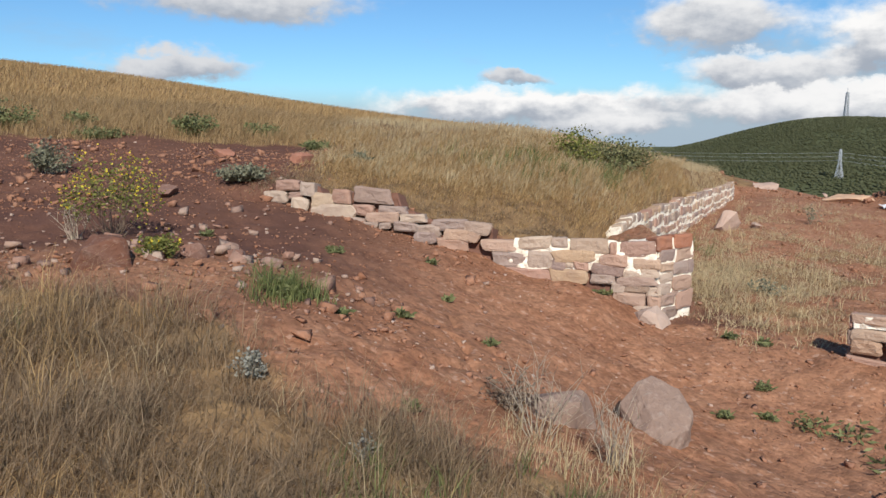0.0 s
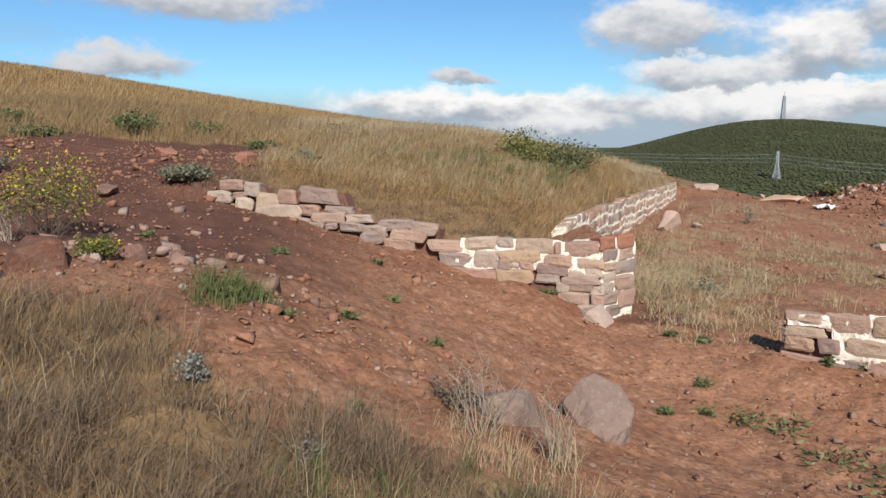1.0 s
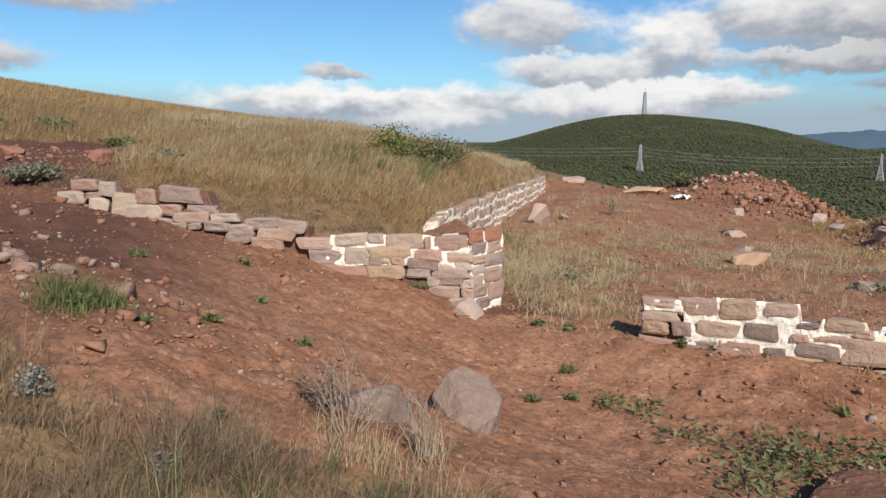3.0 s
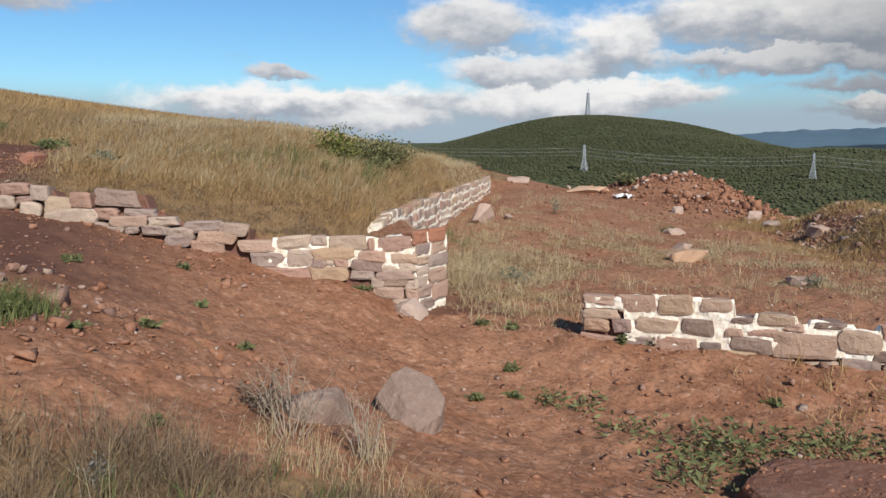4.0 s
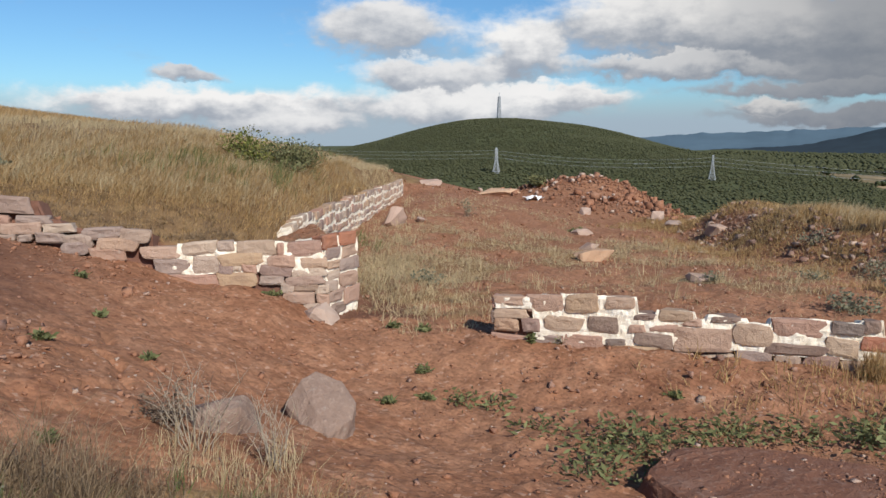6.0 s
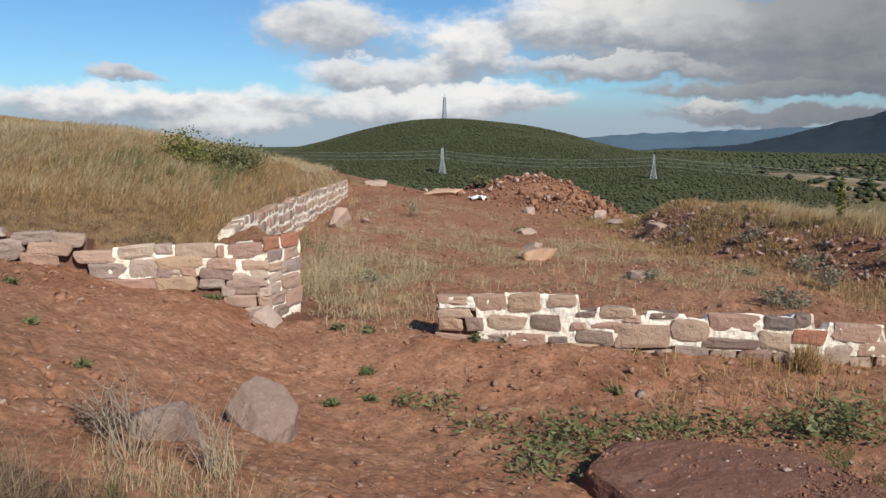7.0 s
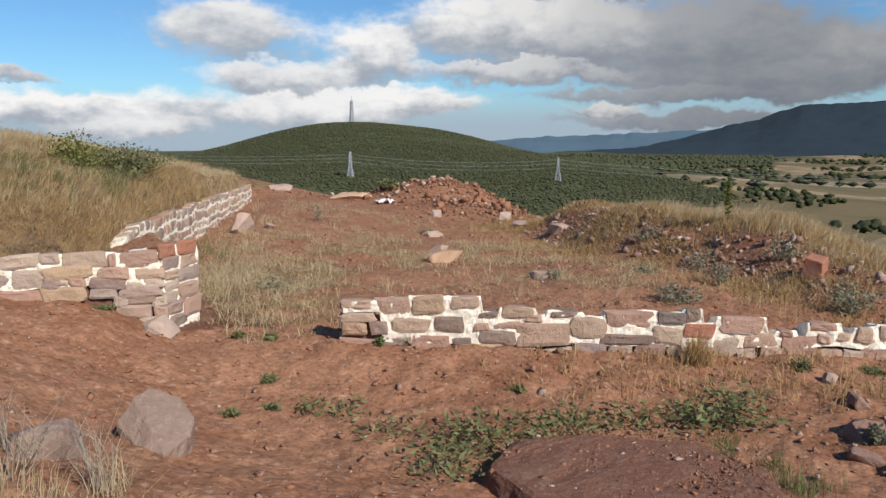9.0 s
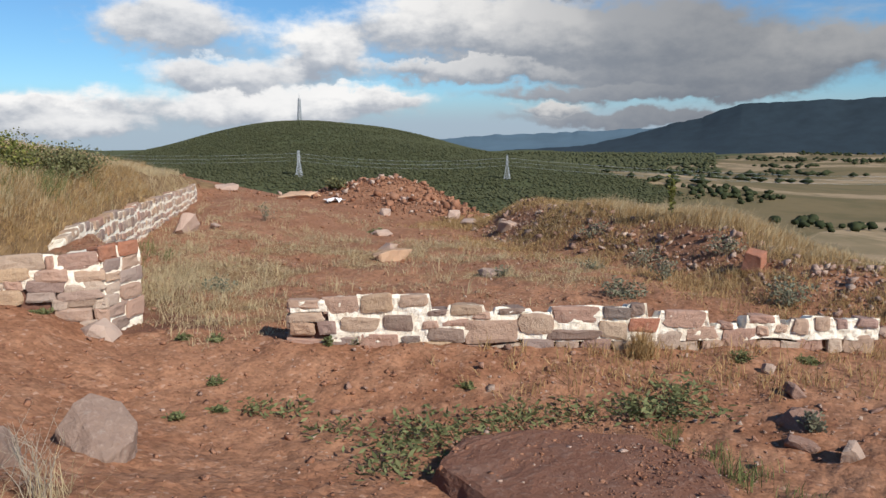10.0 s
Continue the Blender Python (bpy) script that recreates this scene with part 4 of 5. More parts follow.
def scatter(name, xs, ys, sizes, mat, label, seed, flat=0.6, category="rubble", sink=0.25, lift=0.0):
    """Many small stones joined in one mesh."""
    rnd = np.random.RandomState(seed)
    protos = []
    for k in range(6):
        bm = bmesh.new()
        r2 = random.Random(seed * 10 + k)
        for _ in range(9):
            v = Vector((r2.choice((-1, 1)), r2.choice((-1, 1)), r2.choice((-1, 1)))) * 0.36
            bm.verts.new(v + Vector((r2.uniform(-0.16, 0.16), r2.uniform(-0.16, 0.16), r2.uniform(-0.2, 0.2))))
        bmesh.ops.convex_hull(bm, input=bm.verts[:])
        bmesh.ops.delete(bm, geom=[v for v in bm.verts if not v.link_faces], context="VERTS")
        bmesh.ops.triangulate(bm, faces=bm.faces[:])
        bm.verts.index_update()
        protos.append((np.array([v.co[:] for v in bm.verts]), np.array([[v.index for v in f.verts] for f in bm.faces])))
        bm.free()
    zs = surface(xs, ys) + lift
    co, tri, n = [], [], 0
    for i in range(len(xs)):
        v, f = protos[rnd.randint(6)]
        a = rnd.uniform(0, 6.28)
        s = sizes[i] * np.array([1, rnd.uniform(0.6, 1.0), flat * rnd.uniform(0.7, 1.3)])
        w = v * s
        c, q = math.cos(a), math.sin(a)
        tipv = rnd.uniform(-0.35, 0.35)
        z = w[:, 2] + tipv * w[:, 0]
        co.append(np.stack([xs[i] + c * w[:, 0] - q * w[:, 1], ys[i] + q * w[:, 0] + c * w[:, 1], zs[i] + z + sizes[i] * flat * sink], -1))
        tri.append(f + n)
        n += len(v)
    tri = np.concatenate(tri)
    ob = fast_mesh(name, np.concatenate(co), tri.ravel(), np.full(len(tri), 3), mat)
    return tagged(ob, label, category, kind="stuff")


R = np.random.RandomState(77)


def sprinkle(n, x0, x1, y0, y1, density):
    x, y = R.uniform(x0, x1, n), R.uniform(y0, y1, n)
    keep = R.uniform(0, 1, n) < density(x, y)
    return x[keep], y[keep]


def bare(x, y):
    az = np.degrees(np.arctan2(x, y))
    trodden = 1 - 0.5 * bump(x, y, 1.2, 5.7, 1.7, 0.9, -15)
    return trodden * (1 - grass_cover(x, y)) * (np.abs(az - 18) < 56) * np.clip(0.5 + 0.9 * fbm(x * 0.7, y * 0.7, 2, 51), 0.05, 1)


px, py = sprinkle(34000, -7, 10, 2.2, 13, bare)
scatter("clods", px, py, np.minimum(0.010 * R.pareto(2.4, len(px)) + 0.011, 0.065), CLOD, "loose crumbs and clods of red earth", 5, 0.55, "soil")
px, py = sprinkle(30000, 3, 17, 8, 26, bare)
scatter("far_clods", px, py, np.minimum(0.015 * R.pareto(2.4, len(px)) + 0.02, 0.11), CLOD, "red clods strewn over the far platform", 15, 0.55, "soil")
px, py = sprinkle(2600, -7, 10, 2.2, 13, bare)
scatter("pebbles", px, py, np.minimum(0.009 * R.pareto(2.4, len(px)) + 0.011, 0.06), PALE_STONE, "scattered pale pebbles on red earth", 6, 0.6, "pebbles")


def gravelly(x, y):
    return np.clip(bump(x, y, -1.2, 4.95, 1.2, 0.5, -20) + bump(x, y, 5.4, 2.4, 0.9) + 0.8 * bump(x, y, 4.4, 4.1, 1.0), 0, 1)


px, py = sprinkle(4200, -5, 8, 1.5, 9, gravelly)
scatter("gravel", px, py, np.minimum(0.016 * R.pareto(2.2, len(px)) + 0.018, 0.10), RUBBLE, "broken stone spread over the slope", 7, 0.6, "gravel")


def broken(x, y):
    return np.clip(bump(x, y, -1.55, 5.25, 0.75, 0.3, -25) + 0.8 * bump(x, y, -2.7, 5.3, 0.9, 0.5) + 0.35 * bump(x, y, -1.9, 6.6, 0.9, 0.8), 0, 1)


px, py = sprinkle(1500, -5, 1, 4, 9, broken)
scatter("slope_rubble", px, py, np.minimum(0.03 * R.pareto(2.2, len(px)) + 0.028, 0.16), RUBBLE, "broken pinkish stones strewn down the slope", 27, 0.6, "rubble")
px, py = sprinkle(9000, -6, 0.5, 3.6, 12, bare)
scatter("slope_clods", px, py, np.minimum(0.014 * R.pareto(2.2, len(px)) + 0.014, 0.12), CLOD, "clods of dark red earth on the scraped slope", 28, 0.6, "soil")


def on_bank(x, y):
    mid = 9.6 + 0.30 * (y - 4)
    b = np.exp(-((x - mid) / 0.85) ** 2) * step(1.4, 3.0, y) * (1 - step(13.0, 15.0, y)) + 0.2 * bump(x, y, 8.6, 3.2, 0.9, 0.9)
    return np.clip(b * 1.3 - 0.1, 0, 1) * (1 - grass_cover(x, y) * 0.8)


px, py = sprinkle(16000, 7, 15, 1.2, 17, on_bank)
scatter("rubble_bank", px, py, np.minimum(0.026 * R.pareto(2.4, len(px)) + 0.028, 0.15), RUBBLE, "bank of tumbled brown rubble stones with dry weeds", 8, 0.75, "rubble", 0.4)
px, py = sprinkle(620, 7, 15, 1.2, 17, on_bank)
scatter("pale_rubble", px, py, R.uniform(0.05, 0.16, len(px)), PALE_STONE, "pale stones among the rubble bank", 9, 0.75, "rubble", 0.25)


def on_heap(x, y):
    return np.clip(bump(x, y, 14.65, 21.1, 1.8, 1.4, -40) + 0.8 * bump(x, y, 13.2, 17.2, 0.9, 1.8, 10) + 0.3 * bump(x, y, 9.5, 22.5, 3.0, 0.6) - 0.1, 0, 1)


px, py = sprinkle(15000, 6, 18, 13, 26, on_heap)
scatter("spoil_heap", px, py, np.minimum(0.05 * R.pareto(2.6, len(px)) + 0.045, 0.32), CLOD, "heap of dug red earth and broken stone", 10, 0.75, "heap", 0.35)
px, py = sprinkle(600, 6, 18, 13, 26, on_heap)
scatter("heap_stones", px, py, R.uniform(0.06, 0.2, len(px)), PALE_STONE, "pale stones in the spoil heap", 11, 0.75, "heap", 0.5)



def on_slab(x, y):
    return np.clip(1.2 * bump(x, y, 3.75, 2.85, 0.45, 0.33, -42), 0, 1)


SLAB_TOP = height(3.62, 2.72) + 0.14
px, py = sprinkle(6500, 2.8, 4.6, 1.8, 3.8, on_slab)
soil = scatter("slab_soil", px, py, np.minimum(0.008 * R.pareto(2.4, len(px)) + 0.009, 0.04), CLOD, "crumbs of red earth lying on the rock slab", 25, 0.5, "soil", 0.2, SLAB_TOP - surface(px, py))
px, py = sprinkle(160, 2.8, 4.6, 1.8, 3.8, on_slab)
scatter("slab_pebbles", px, py, np.minimum(0.010 * R.pareto(2.0, len(px)) + 0.011, 0.06), PALE_STONE, "pale chips of stone lying on the rock slab", 26, 0.5, "pebbles", 0.2, SLAB_TOP - surface(px, py))


# ---- grass ----
G = np.random.RandomState(5)


def blades(name, x, y, tall, wide, mat, label, lean=0.35, wind=(0.10, 0.03), droop=0.5, category="grass", z=None):
    """Tapering bent blades, five points each, joined in one mesh."""
    n = len(x)
    z = (land(x, y) if z is None else z) - 0.01
    a, b = G.uniform(0, 6.283, n), G.uniform(0, 6.283, n)
    k = np.abs(G.normal(0, lean, n))
    dx, dy = np.cos(a) * k + wind[0], np.sin(a) * k + wind[1]
    sx, sy = np.cos(b) * wide / 2, np.sin(b) * wide / 2
    bend = 1 + droop * G.uniform(0, 1.5, n)
    mx, my, mz = x + dx * tall * 0.42, y + dy * tall * 0.42, z + tall * 0.55
    shrink = 1 / np.sqrt(1 + 0.5 * (dx ** 2 + dy ** 2) * bend)
    tx, ty, tz = x + dx * tall * bend, y + dy * tall * bend, z + tall * shrink
    co = np.empty((n, 5, 3))
    co[:, 0] = np.stack([x - sx, y - sy, z], -1)
    co[:, 1] = np.stack([x + sx, y + sy, z], -1)
    co[:, 2] = np.stack([mx + 0.75 * sx, my + 0.75 * sy, mz], -1)
    co[:, 3] = np.stack([mx - 0.75 * sx, my - 0.75 * sy, mz], -1)
    co[:, 4] = np.stack([tx, ty, tz], -1)
    i = np.arange(n)[:, None] * 5
    loops = (i + np.array([0, 1, 2, 3, 3, 2, 4])).ravel()
    ob = fast_mesh(name, co.reshape(-1, 3), loops, np.tile([4, 3], n), mat)
    return tagged(ob, label, category, kind="stuff")


def tufts(n, per, spread, x0, x1, y0, y1, density):
    """Clumped places: n tries for tufts of some blades each."""
    x, y = G.uniform(x0, x1, n), G.uniform(y0, y1, n)
    keep = G.uniform(0, 1, n) < density(x, y)
    x, y = x[keep], y[keep]
    m = G.poisson(per, len(x)) + 1
    big = np.repeat(G.uniform(0.6, 1.35, len(x)), m)
    x, y = np.repeat(x, m), np.repeat(y, m)
    return x + G.normal(0, spread, len(x)), y + G.normal(0, spread, len(x)), big


def polar(n, a0, a1, r0, r1, density=None):
    a, r = np.radians(G.uniform(a0, a1, n)), np.sqrt(G.uniform(r0 ** 2, r1 ** 2, n))
    x, y = r * np.sin(a), r * np.cos(a)
    if density is not None:
        keep = G.uniform(0, 1, n) < density(x, y)
        x, y = x[keep], y[keep]
    return x, y


def front_grass(x, y):
    return grass_cover(x, y) * (y < 6) * (x < 2.2) * np.clip(0.78 + 1.0 * fbm(x * 2.2, y * 2.2, 2, 63), 0.32, 1)


def mound_grass(x, y):
    return in_mound(x, y) * grass_cover(x, y)


x, y, s = tufts(22000, 9, 0.05, -5.5, 2.0, 1.6, 6.0, front_grass)
blades("dry_grass", x, y, s * np.clip(0.85 + 1.1 * fbm(x * 1.3, y * 1.3, 2, 62), 0.3, 2.0) * G.uniform(0.06, 0.2, len(x)), 0.0036, STRAW_DARK, "matted dry brown grass on the near slope", 0.75, (0.14, 0.02), 0.9)
x, y, s = tufts(520, 34, 0.06, -5.5, 1.8, 1.6, 6.0, lambda x, y: front_grass(x, y) * np.clip(0.3 + 1.2 * fbm(x * 1.1, y * 1.1, 2, 61), 0, 1))
blades("tall_straw", x, y, s * G.uniform(0.18, 0.36, len(x)), 0.0032, STRAW, "tall tawny grass stalks on the near slope", 0.45, (0.12, 0.02), 0.8)
x, y, s = tufts(240, 9, 0.05, -5.5, 1.8, 1.6, 5.5, front_grass)
blades("bleached_straw", x, y, s * G.uniform(0.14, 0.34, len(x)), 0.003, PALE_STRAW, "bleached straw stalks bending over the near slope", 0.6, (0.15, 0.02), 1.0)
x, y, s = tufts(280, 14, 0.04, -4.5, 0.6, 1.8, 4.0, lambda x, y: front_grass(x, y) * np.clip(1.6 * fbm(x * 0.9, y * 0.9, 2, 67), 0, 1))
blades("green_grass", x, y, s * G.uniform(0.1, 0.22, len(x)), 0.006, GREEN_GRASS, "dull green grass under the dry stalks", 0.4)

x, y, s = tufts(20000, 8, 0.05, -3.2, 6.0, 7.0, 16, mound_grass)
near_wall = step(0.4, 1.7, side(x, y, A_LEFT, A_RIGHT))
blades("bank_grass", x, y, s * (0.04 + 0.08 * near_wall) * G.uniform(0.6, 1.2, len(x)), 0.006, STRAW, "dry yellow grass covering the walled bank", 0.95, (0.22, -0.05), 0.8)
x, y, s = tufts(2600, 10, 0.05, -2.2, 3.0, 6.8, 10, lambda x, y: step(0.15, 0.3, side(x, y, A_LEFT, A_RIGHT)) * step(1.6, 0.6, side(x, y, A_LEFT, A_RIGHT)) * step(0.05, 0.2, side(x, y, A_RIGHT, RETURN_END)))
blades("dead_grass", x, y, s * G.uniform(0.03, 0.09, len(x)), 0.006, STRAW_DARK, "dead brown grass along the top of the wall", 1.1, (0.1, -0.05), 0.9)
x, y, s = tufts(5600, 10, 0.05, -2.5, 8.0, 8.3, 22, lambda x, y: mound_grass(x, y) * step(1.0, 2.2, side(x, y, A_LEFT, A_RIGHT)))
blades("bank_straw", x, y, s * G.uniform(0.09, 0.22, len(x)), 0.006, PALE_STRAW, "tall pale straw on top of the walled bank", 0.5, (0.25, -0.04), 0.9)
x, y, s = tufts(420, 14, 0.06, -0.5, 4.2, 9.0, 14, lambda x, y: bump(x, y, 1.9, 11.4, 1.1, 0.7))
blades("green_grass", x, y, s * G.uniform(0.16, 0.3, len(x)), 0.007, GREEN_GRASS, "green grass clump on the walled bank", 0.3, (0.25, -0.04), 0.8)

x, y = polar(90000, -36, 16, 11.2, 20, lambda x, y: grass_cover(x, y) * (in_mound(x, y) < 0.5))
blades("hill_grass", x, y, G.uniform(0.08, 0.28, len(x)), 0.008, HILL_STRAW, "tawny wild grass on the hillside", 0.5, (0.22, -0.04), 0.7)
x, y = polar(9000, -36, 12, 11.2, 20, lambda x, y: grass_cover(x, y) * np.clip(0.2 + fbm(x * 0.5, y * 0.5, 2, 71), 0, 1))
blades("hill_sedge", x, y, G.uniform(0.12, 0.26, len(x)), 0.014, STRAW_DARK, "darker grass along the foot of the hillside", 0.4)
x, y = polar(105000, -36, 17, 20, 58, lambda x, y: grass_cover(x, y))
blades("far_hill_grass", x, y, G.uniform(0.10, 0.30, len(x)), 0.022, STRAW, "golden grass on the hill crest", 0.28, (0.22, -0.04), 0.7)


x, y, s = tufts(9500, 9, 0.07, 2.4, 12, 5, 20, thin_platform)
blades("platform_grass", x, y, s * G.uniform(0.03, 0.12, len(x)), 0.006, PALE_STRAW, "thin dry grass on the bare platform", 1.2, (0.1, 0.0), 0.9)
x, y, s = tufts(620, 9, 0.05, 2.4, 12, 5, 20, thin_platform)
blades("platform_straw", x, y, s * G.uniform(0.12, 0.26, len(x)), 0.007, PALE_STRAW, "straw tufts on the bare platform", 0.5, (0.1, 0.0), 0.9)


x, y, s = tufts(2600, 14, 0.06, 2.2, 5.5, 6.2, 14, lambda x, y: (1 - in_mound(x, y)) * (side(x, y, RETURN_END, (3.0, 10.0)) < 0.05) * bump(x, y, 3.2, 8.5, 0.42, 1.8, -20))
blades("yellow_straw", x, y, s * G.uniform(0.04, 0.16, len(x)), 0.006, PALE_STRAW, "yellow straw growing beside the wall's corner", 0.9, (0.1, 0.0), 0.9)


def r_of(x, y):
    return np.hypot(x, y)


def rim_grass(x, y):
    return grass_cover(x, y) * (x > 8) * (1 - step(11.0, 13.0, y)) * (r_of(x, y) < 26)


x, y, s = tufts(12000, 10, 0.07, 9.5, 16, 0.5, 13.5, rim_grass)
blades("rim_grass", x, y, s * (0.5 + 0.5 * step(5.0, 7.5, y)) * (1 - 0.4 * step(8.5, 11.5, y)) * G.uniform(0.09, 0.23, len(x)), 0.008, STRAW, "dry grass along the crest of the rubble bank", 0.35, (0.2, -0.04), 0.8)
x, y, s = tufts(1900, 10, 0.06, 9.5, 14.5, 0.5, 13.5, rim_grass)
blades("rim_straw", x, y, s * (0.5 + 0.5 * step(5.0, 7.5, y)) * (1 - 0.4 * step(8.5, 11.5, y)) * G.uniform(0.15, 0.34, len(x)), 0.007, PALE_STRAW, "tall pale straw on the bank's crest", 0.3, (0.25, -0.04), 0.8)
x, y, s = tufts(17000, 10, 0.06, 7.6, 14.5, 1.5, 16, lambda x, y: np.clip(1.3 * np.exp(-((x - 9.5 - 0.3 * (y - 4)) / 1.25) ** 2), 0, 1) * np.clip(0.45 + 1.3 * fbm(x, y, 2, 83), 0.05, 1))
blades("bank_weeds", x, y, s * G.uniform(0.04, 0.14, len(x)), 0.009, STRAW, "brown weeds between the rubble stones", 0.9)


def wall_foot(x, y):
    d = -side(x, y, W_LEFT, W_RIGHT)
    return np.clip(bump(d, d * 0, 0.35, 0, 0.4), 0, 1) * step(4.9, 5.8, x) * 0.8 + 0.5 * bump(x, y, 5.2, 3.9, 0.6, 0.3, -36) + 0.5 * bump(x, y, 4.4, 3.95, 0.7, 0.2, -36)


x, y, s = tufts(700, 9, 0.05, 4, 8, 2, 5, wall_foot)
blades("wall_foot_grass", x, y, s * G.uniform(0.05, 0.18, len(x)), 0.008, STRAW, "dry grass at the foot of the mortared wall", 0.6)


# ---- shrubs and weeds ----
def leaf_mesh(name, at, size, mat, parent, label="", slim=0.45, up=0.3):
    """Small folded leaves at the given points."""
    n = len(at)
    d = G.normal(0, 1, (n, 3))
    d[:, 2] = np.abs(d[:, 2]) * up + 0.1
    d /= np.linalg.norm(d, axis=1)[:, None]
    w = np.cross(d, G.normal(0, 1, (n, 3)))
    w /= np.linalg.norm(w, axis=1)[:, None] + 1e-9
    s = (size * G.uniform(0.6, 1.4, n))[:, None]
    co = np.stack([at, at + d * s * 0.5 + w * s * slim, at + d * s, at + d * s * 0.5 - w * s * slim], 1)
    ob = fast_mesh(name, co.reshape(-1, 3), np.arange(n * 4), np.full(n, 4), mat, parent)
    return tagged(ob, label)


def stem_mesh(name, lines, thick, mat, parent, label=""):
    """Thin three-sided stems along polylines."""
    co, loops, n = [], [], 0
    for line in lines:
        m = len(line)
        for k, p in enumerate(line):
            r = thick * (1 - 0.75 * k / (m - 1))
            for c in range(3):
                t = c * 2.0944
                co.append((p[0] + r * math.cos(t), p[1] + r * math.sin(t), p[2]))
        for k in range(m - 1):
            for c in range(3):
                q = (c + 1) % 3
                loops += [n + 3 * k + c, n + 3 * k + q, n + 3 * k + 3 + q, n + 3 * k + 3 + c]
        n += 3 * m
    ob = fast_mesh(name, np.array(co), np.array(loops), np.full(len(loops) // 4, 4), mat, parent)
    return tagged(ob, label)


def shrub(name, x, y, w, h, leaves, mat, label, category="shrub", stems=14, leaf=0.025, stem_mat=None, flowers=0, fill=0.45, spread=1.0, slim=0.4, group="", low=0.25):
    """A shrub of curved stems with leaves along their upper lengths."""
    ob = base(name, x, y, None, label, category, group)
    lines, pts, tips = [], [], []
    for _ in range(stems):
        a, out = G.uniform(0, 6.283), w / 2 * math.sqrt(G.uniform(0, 1)) * spread
        top = h * (1 - 0.45 * (out / (w / 2)) ** 2) * G.uniform(0.65, 1.08)
        line = []
        ox, oy = G.uniform(-0.06, 0.06) * w, G.uniform(-0.06, 0.06) * w
        for k in range(6):
            f = k / 5
            line.append((ox + math.cos(a) * out * f ** 0.8 + G.normal(0, 0.012) * w, oy + math.sin(a) * out * f ** 0.8 + G.normal(0, 0.012) * w, top * f ** 1.1 - 0.02))
        lines.append(line)
        tips.append(line[-1])
        line = np.array(line)
        m = max(3, leaves // stems)
        f = low + (1 - low) * G.uniform(0, 1, m) ** 0.7
        i = np.clip((f * 5).astype(int), 0, 4)
        p = line[i] + (line[i + 1] - line[i]) * (f * 5 - i)[:, None]
        pts.append(p + G.normal(0, 1, (m, 3)) * np.array([w, w, h * 0.8]) * 0.09 * fill)
    tagged(stem_mesh("stem_tangle", lines, max(0.0025, 0.005 * h), stem_mat or TWIG, ob, "thin brown stems"), kind="stuff")
    pts = np.concatenate(pts)
    pts[:, 2] = np.maximum(pts[:, 2], 0.0)
    tagged(leaf_mesh("foliage", pts, leaf, mat, ob, "", slim), kind="stuff")
    if flowers:
        tip = np.array(tips)[G.randint(0, len(tips), flowers)] + G.normal(0, 1, (flowers, 3)) * np.array([0.05, 0.05, 0.035])
        tagged(leaf_mesh("blossom", tip, 0.016, FLOWER, ob, "small bright yellow flower heads", 0.6, 1.5), kind="stuff")
    return ob


shrub("flowering_bush", -2.58, 5.85, 0.84, 0.72, 1500, YELLOW_GREEN, "open straggly bush with yellow flower heads on bare earth", "bush", 42, 0.027, None, 320, 0.45, 1.0, 0.3, low=0.55)
shrub("flowering_bush", -1.9, 5.05, 0.34, 0.2, 900, YELLOW_GREEN, "small yellow-green bush beside broken stones", "bush", 22, 0.025, None, 40, 0.6)
shrub("grey_shrub", -2.3, 8.75, 0.6, 0.23, 1900, SAGE, "low grey-green cushion shrub on scraped earth", "shrub", 40, 0.035, None, 0, 0.8, low=0.1)
shrub("grey_shrub", -4.6, 8.95, 0.55, 0.42, 1300, SAGE, "twiggy grey shrub on the scraped slope", "shrub", 34, 0.035, DEAD_TWIG, 0, 0.6)
shrub("silver_shrub", -0.88, 3.32, 0.18, 0.15, 900, SILVER, "silvery grey-leaved plant at the edge of dry grass", "plant", 22, 0.018, DEAD_TWIG, 0, 0.7, low=0.1)
shrub("silver_shrub", -0.28, 2.75, 0.1, 0.18, 260, SILVER, "silvery grey-leaved plant among dry stalks", "plant", 12, 0.018, DEAD_TWIG, 0, 0.7, low=0.1)
for k, (x, y, w, h, n) in enumerate([(-4.31, 13.3, 0.8, 0.45, 1500), (-3.4, 14.3, 0.7, 0.3, 900), (-5.6, 12.6, 0.9, 0.2, 900), (-7.2, 12.7, 0.9, 0.5, 1400), (-6.4, 13.6, 0.6, 0.3, 700), (-2.0, 12.2, 0.5, 0.18, 500), (-1.2, 10.9, 0.5, 0.2, 500)]):
    shrub("hill_shrub", x, y, w, h, n, WEED if k != 6 else SAGE, "dull green shrub at the foot of the grassy hill", "shrub", 30, 0.045, None, 0, 0.8, group="shrubs at the foot of the hill", low=0.1)
for x, y, w, h, n in [(2.75, 12.5, 1.4, 0.46, 2600), (2.2, 12.9, 1.0, 0.5, 1800), (2.95, 12.7, 1.2, 0.46, 1900), (2.7, 12.0, 0.9, 0.26, 700), (3.1, 13.0, 0.8, 0.3, 500), (2.2, 12.2, 0.7, 0.34, 700)]:
    shrub("bramble", x, y, w, h, int(n * 0.55), BRAMBLE if x != 2.2 else YELLOW_GREEN, "tangled bramble bush with small dark leaves on the bank" if x != 2.2 else "light green bush behind the brambles", "bush", 40, 0.042, None, 0, 0.9, group="brambles on the bank", low=0.15)
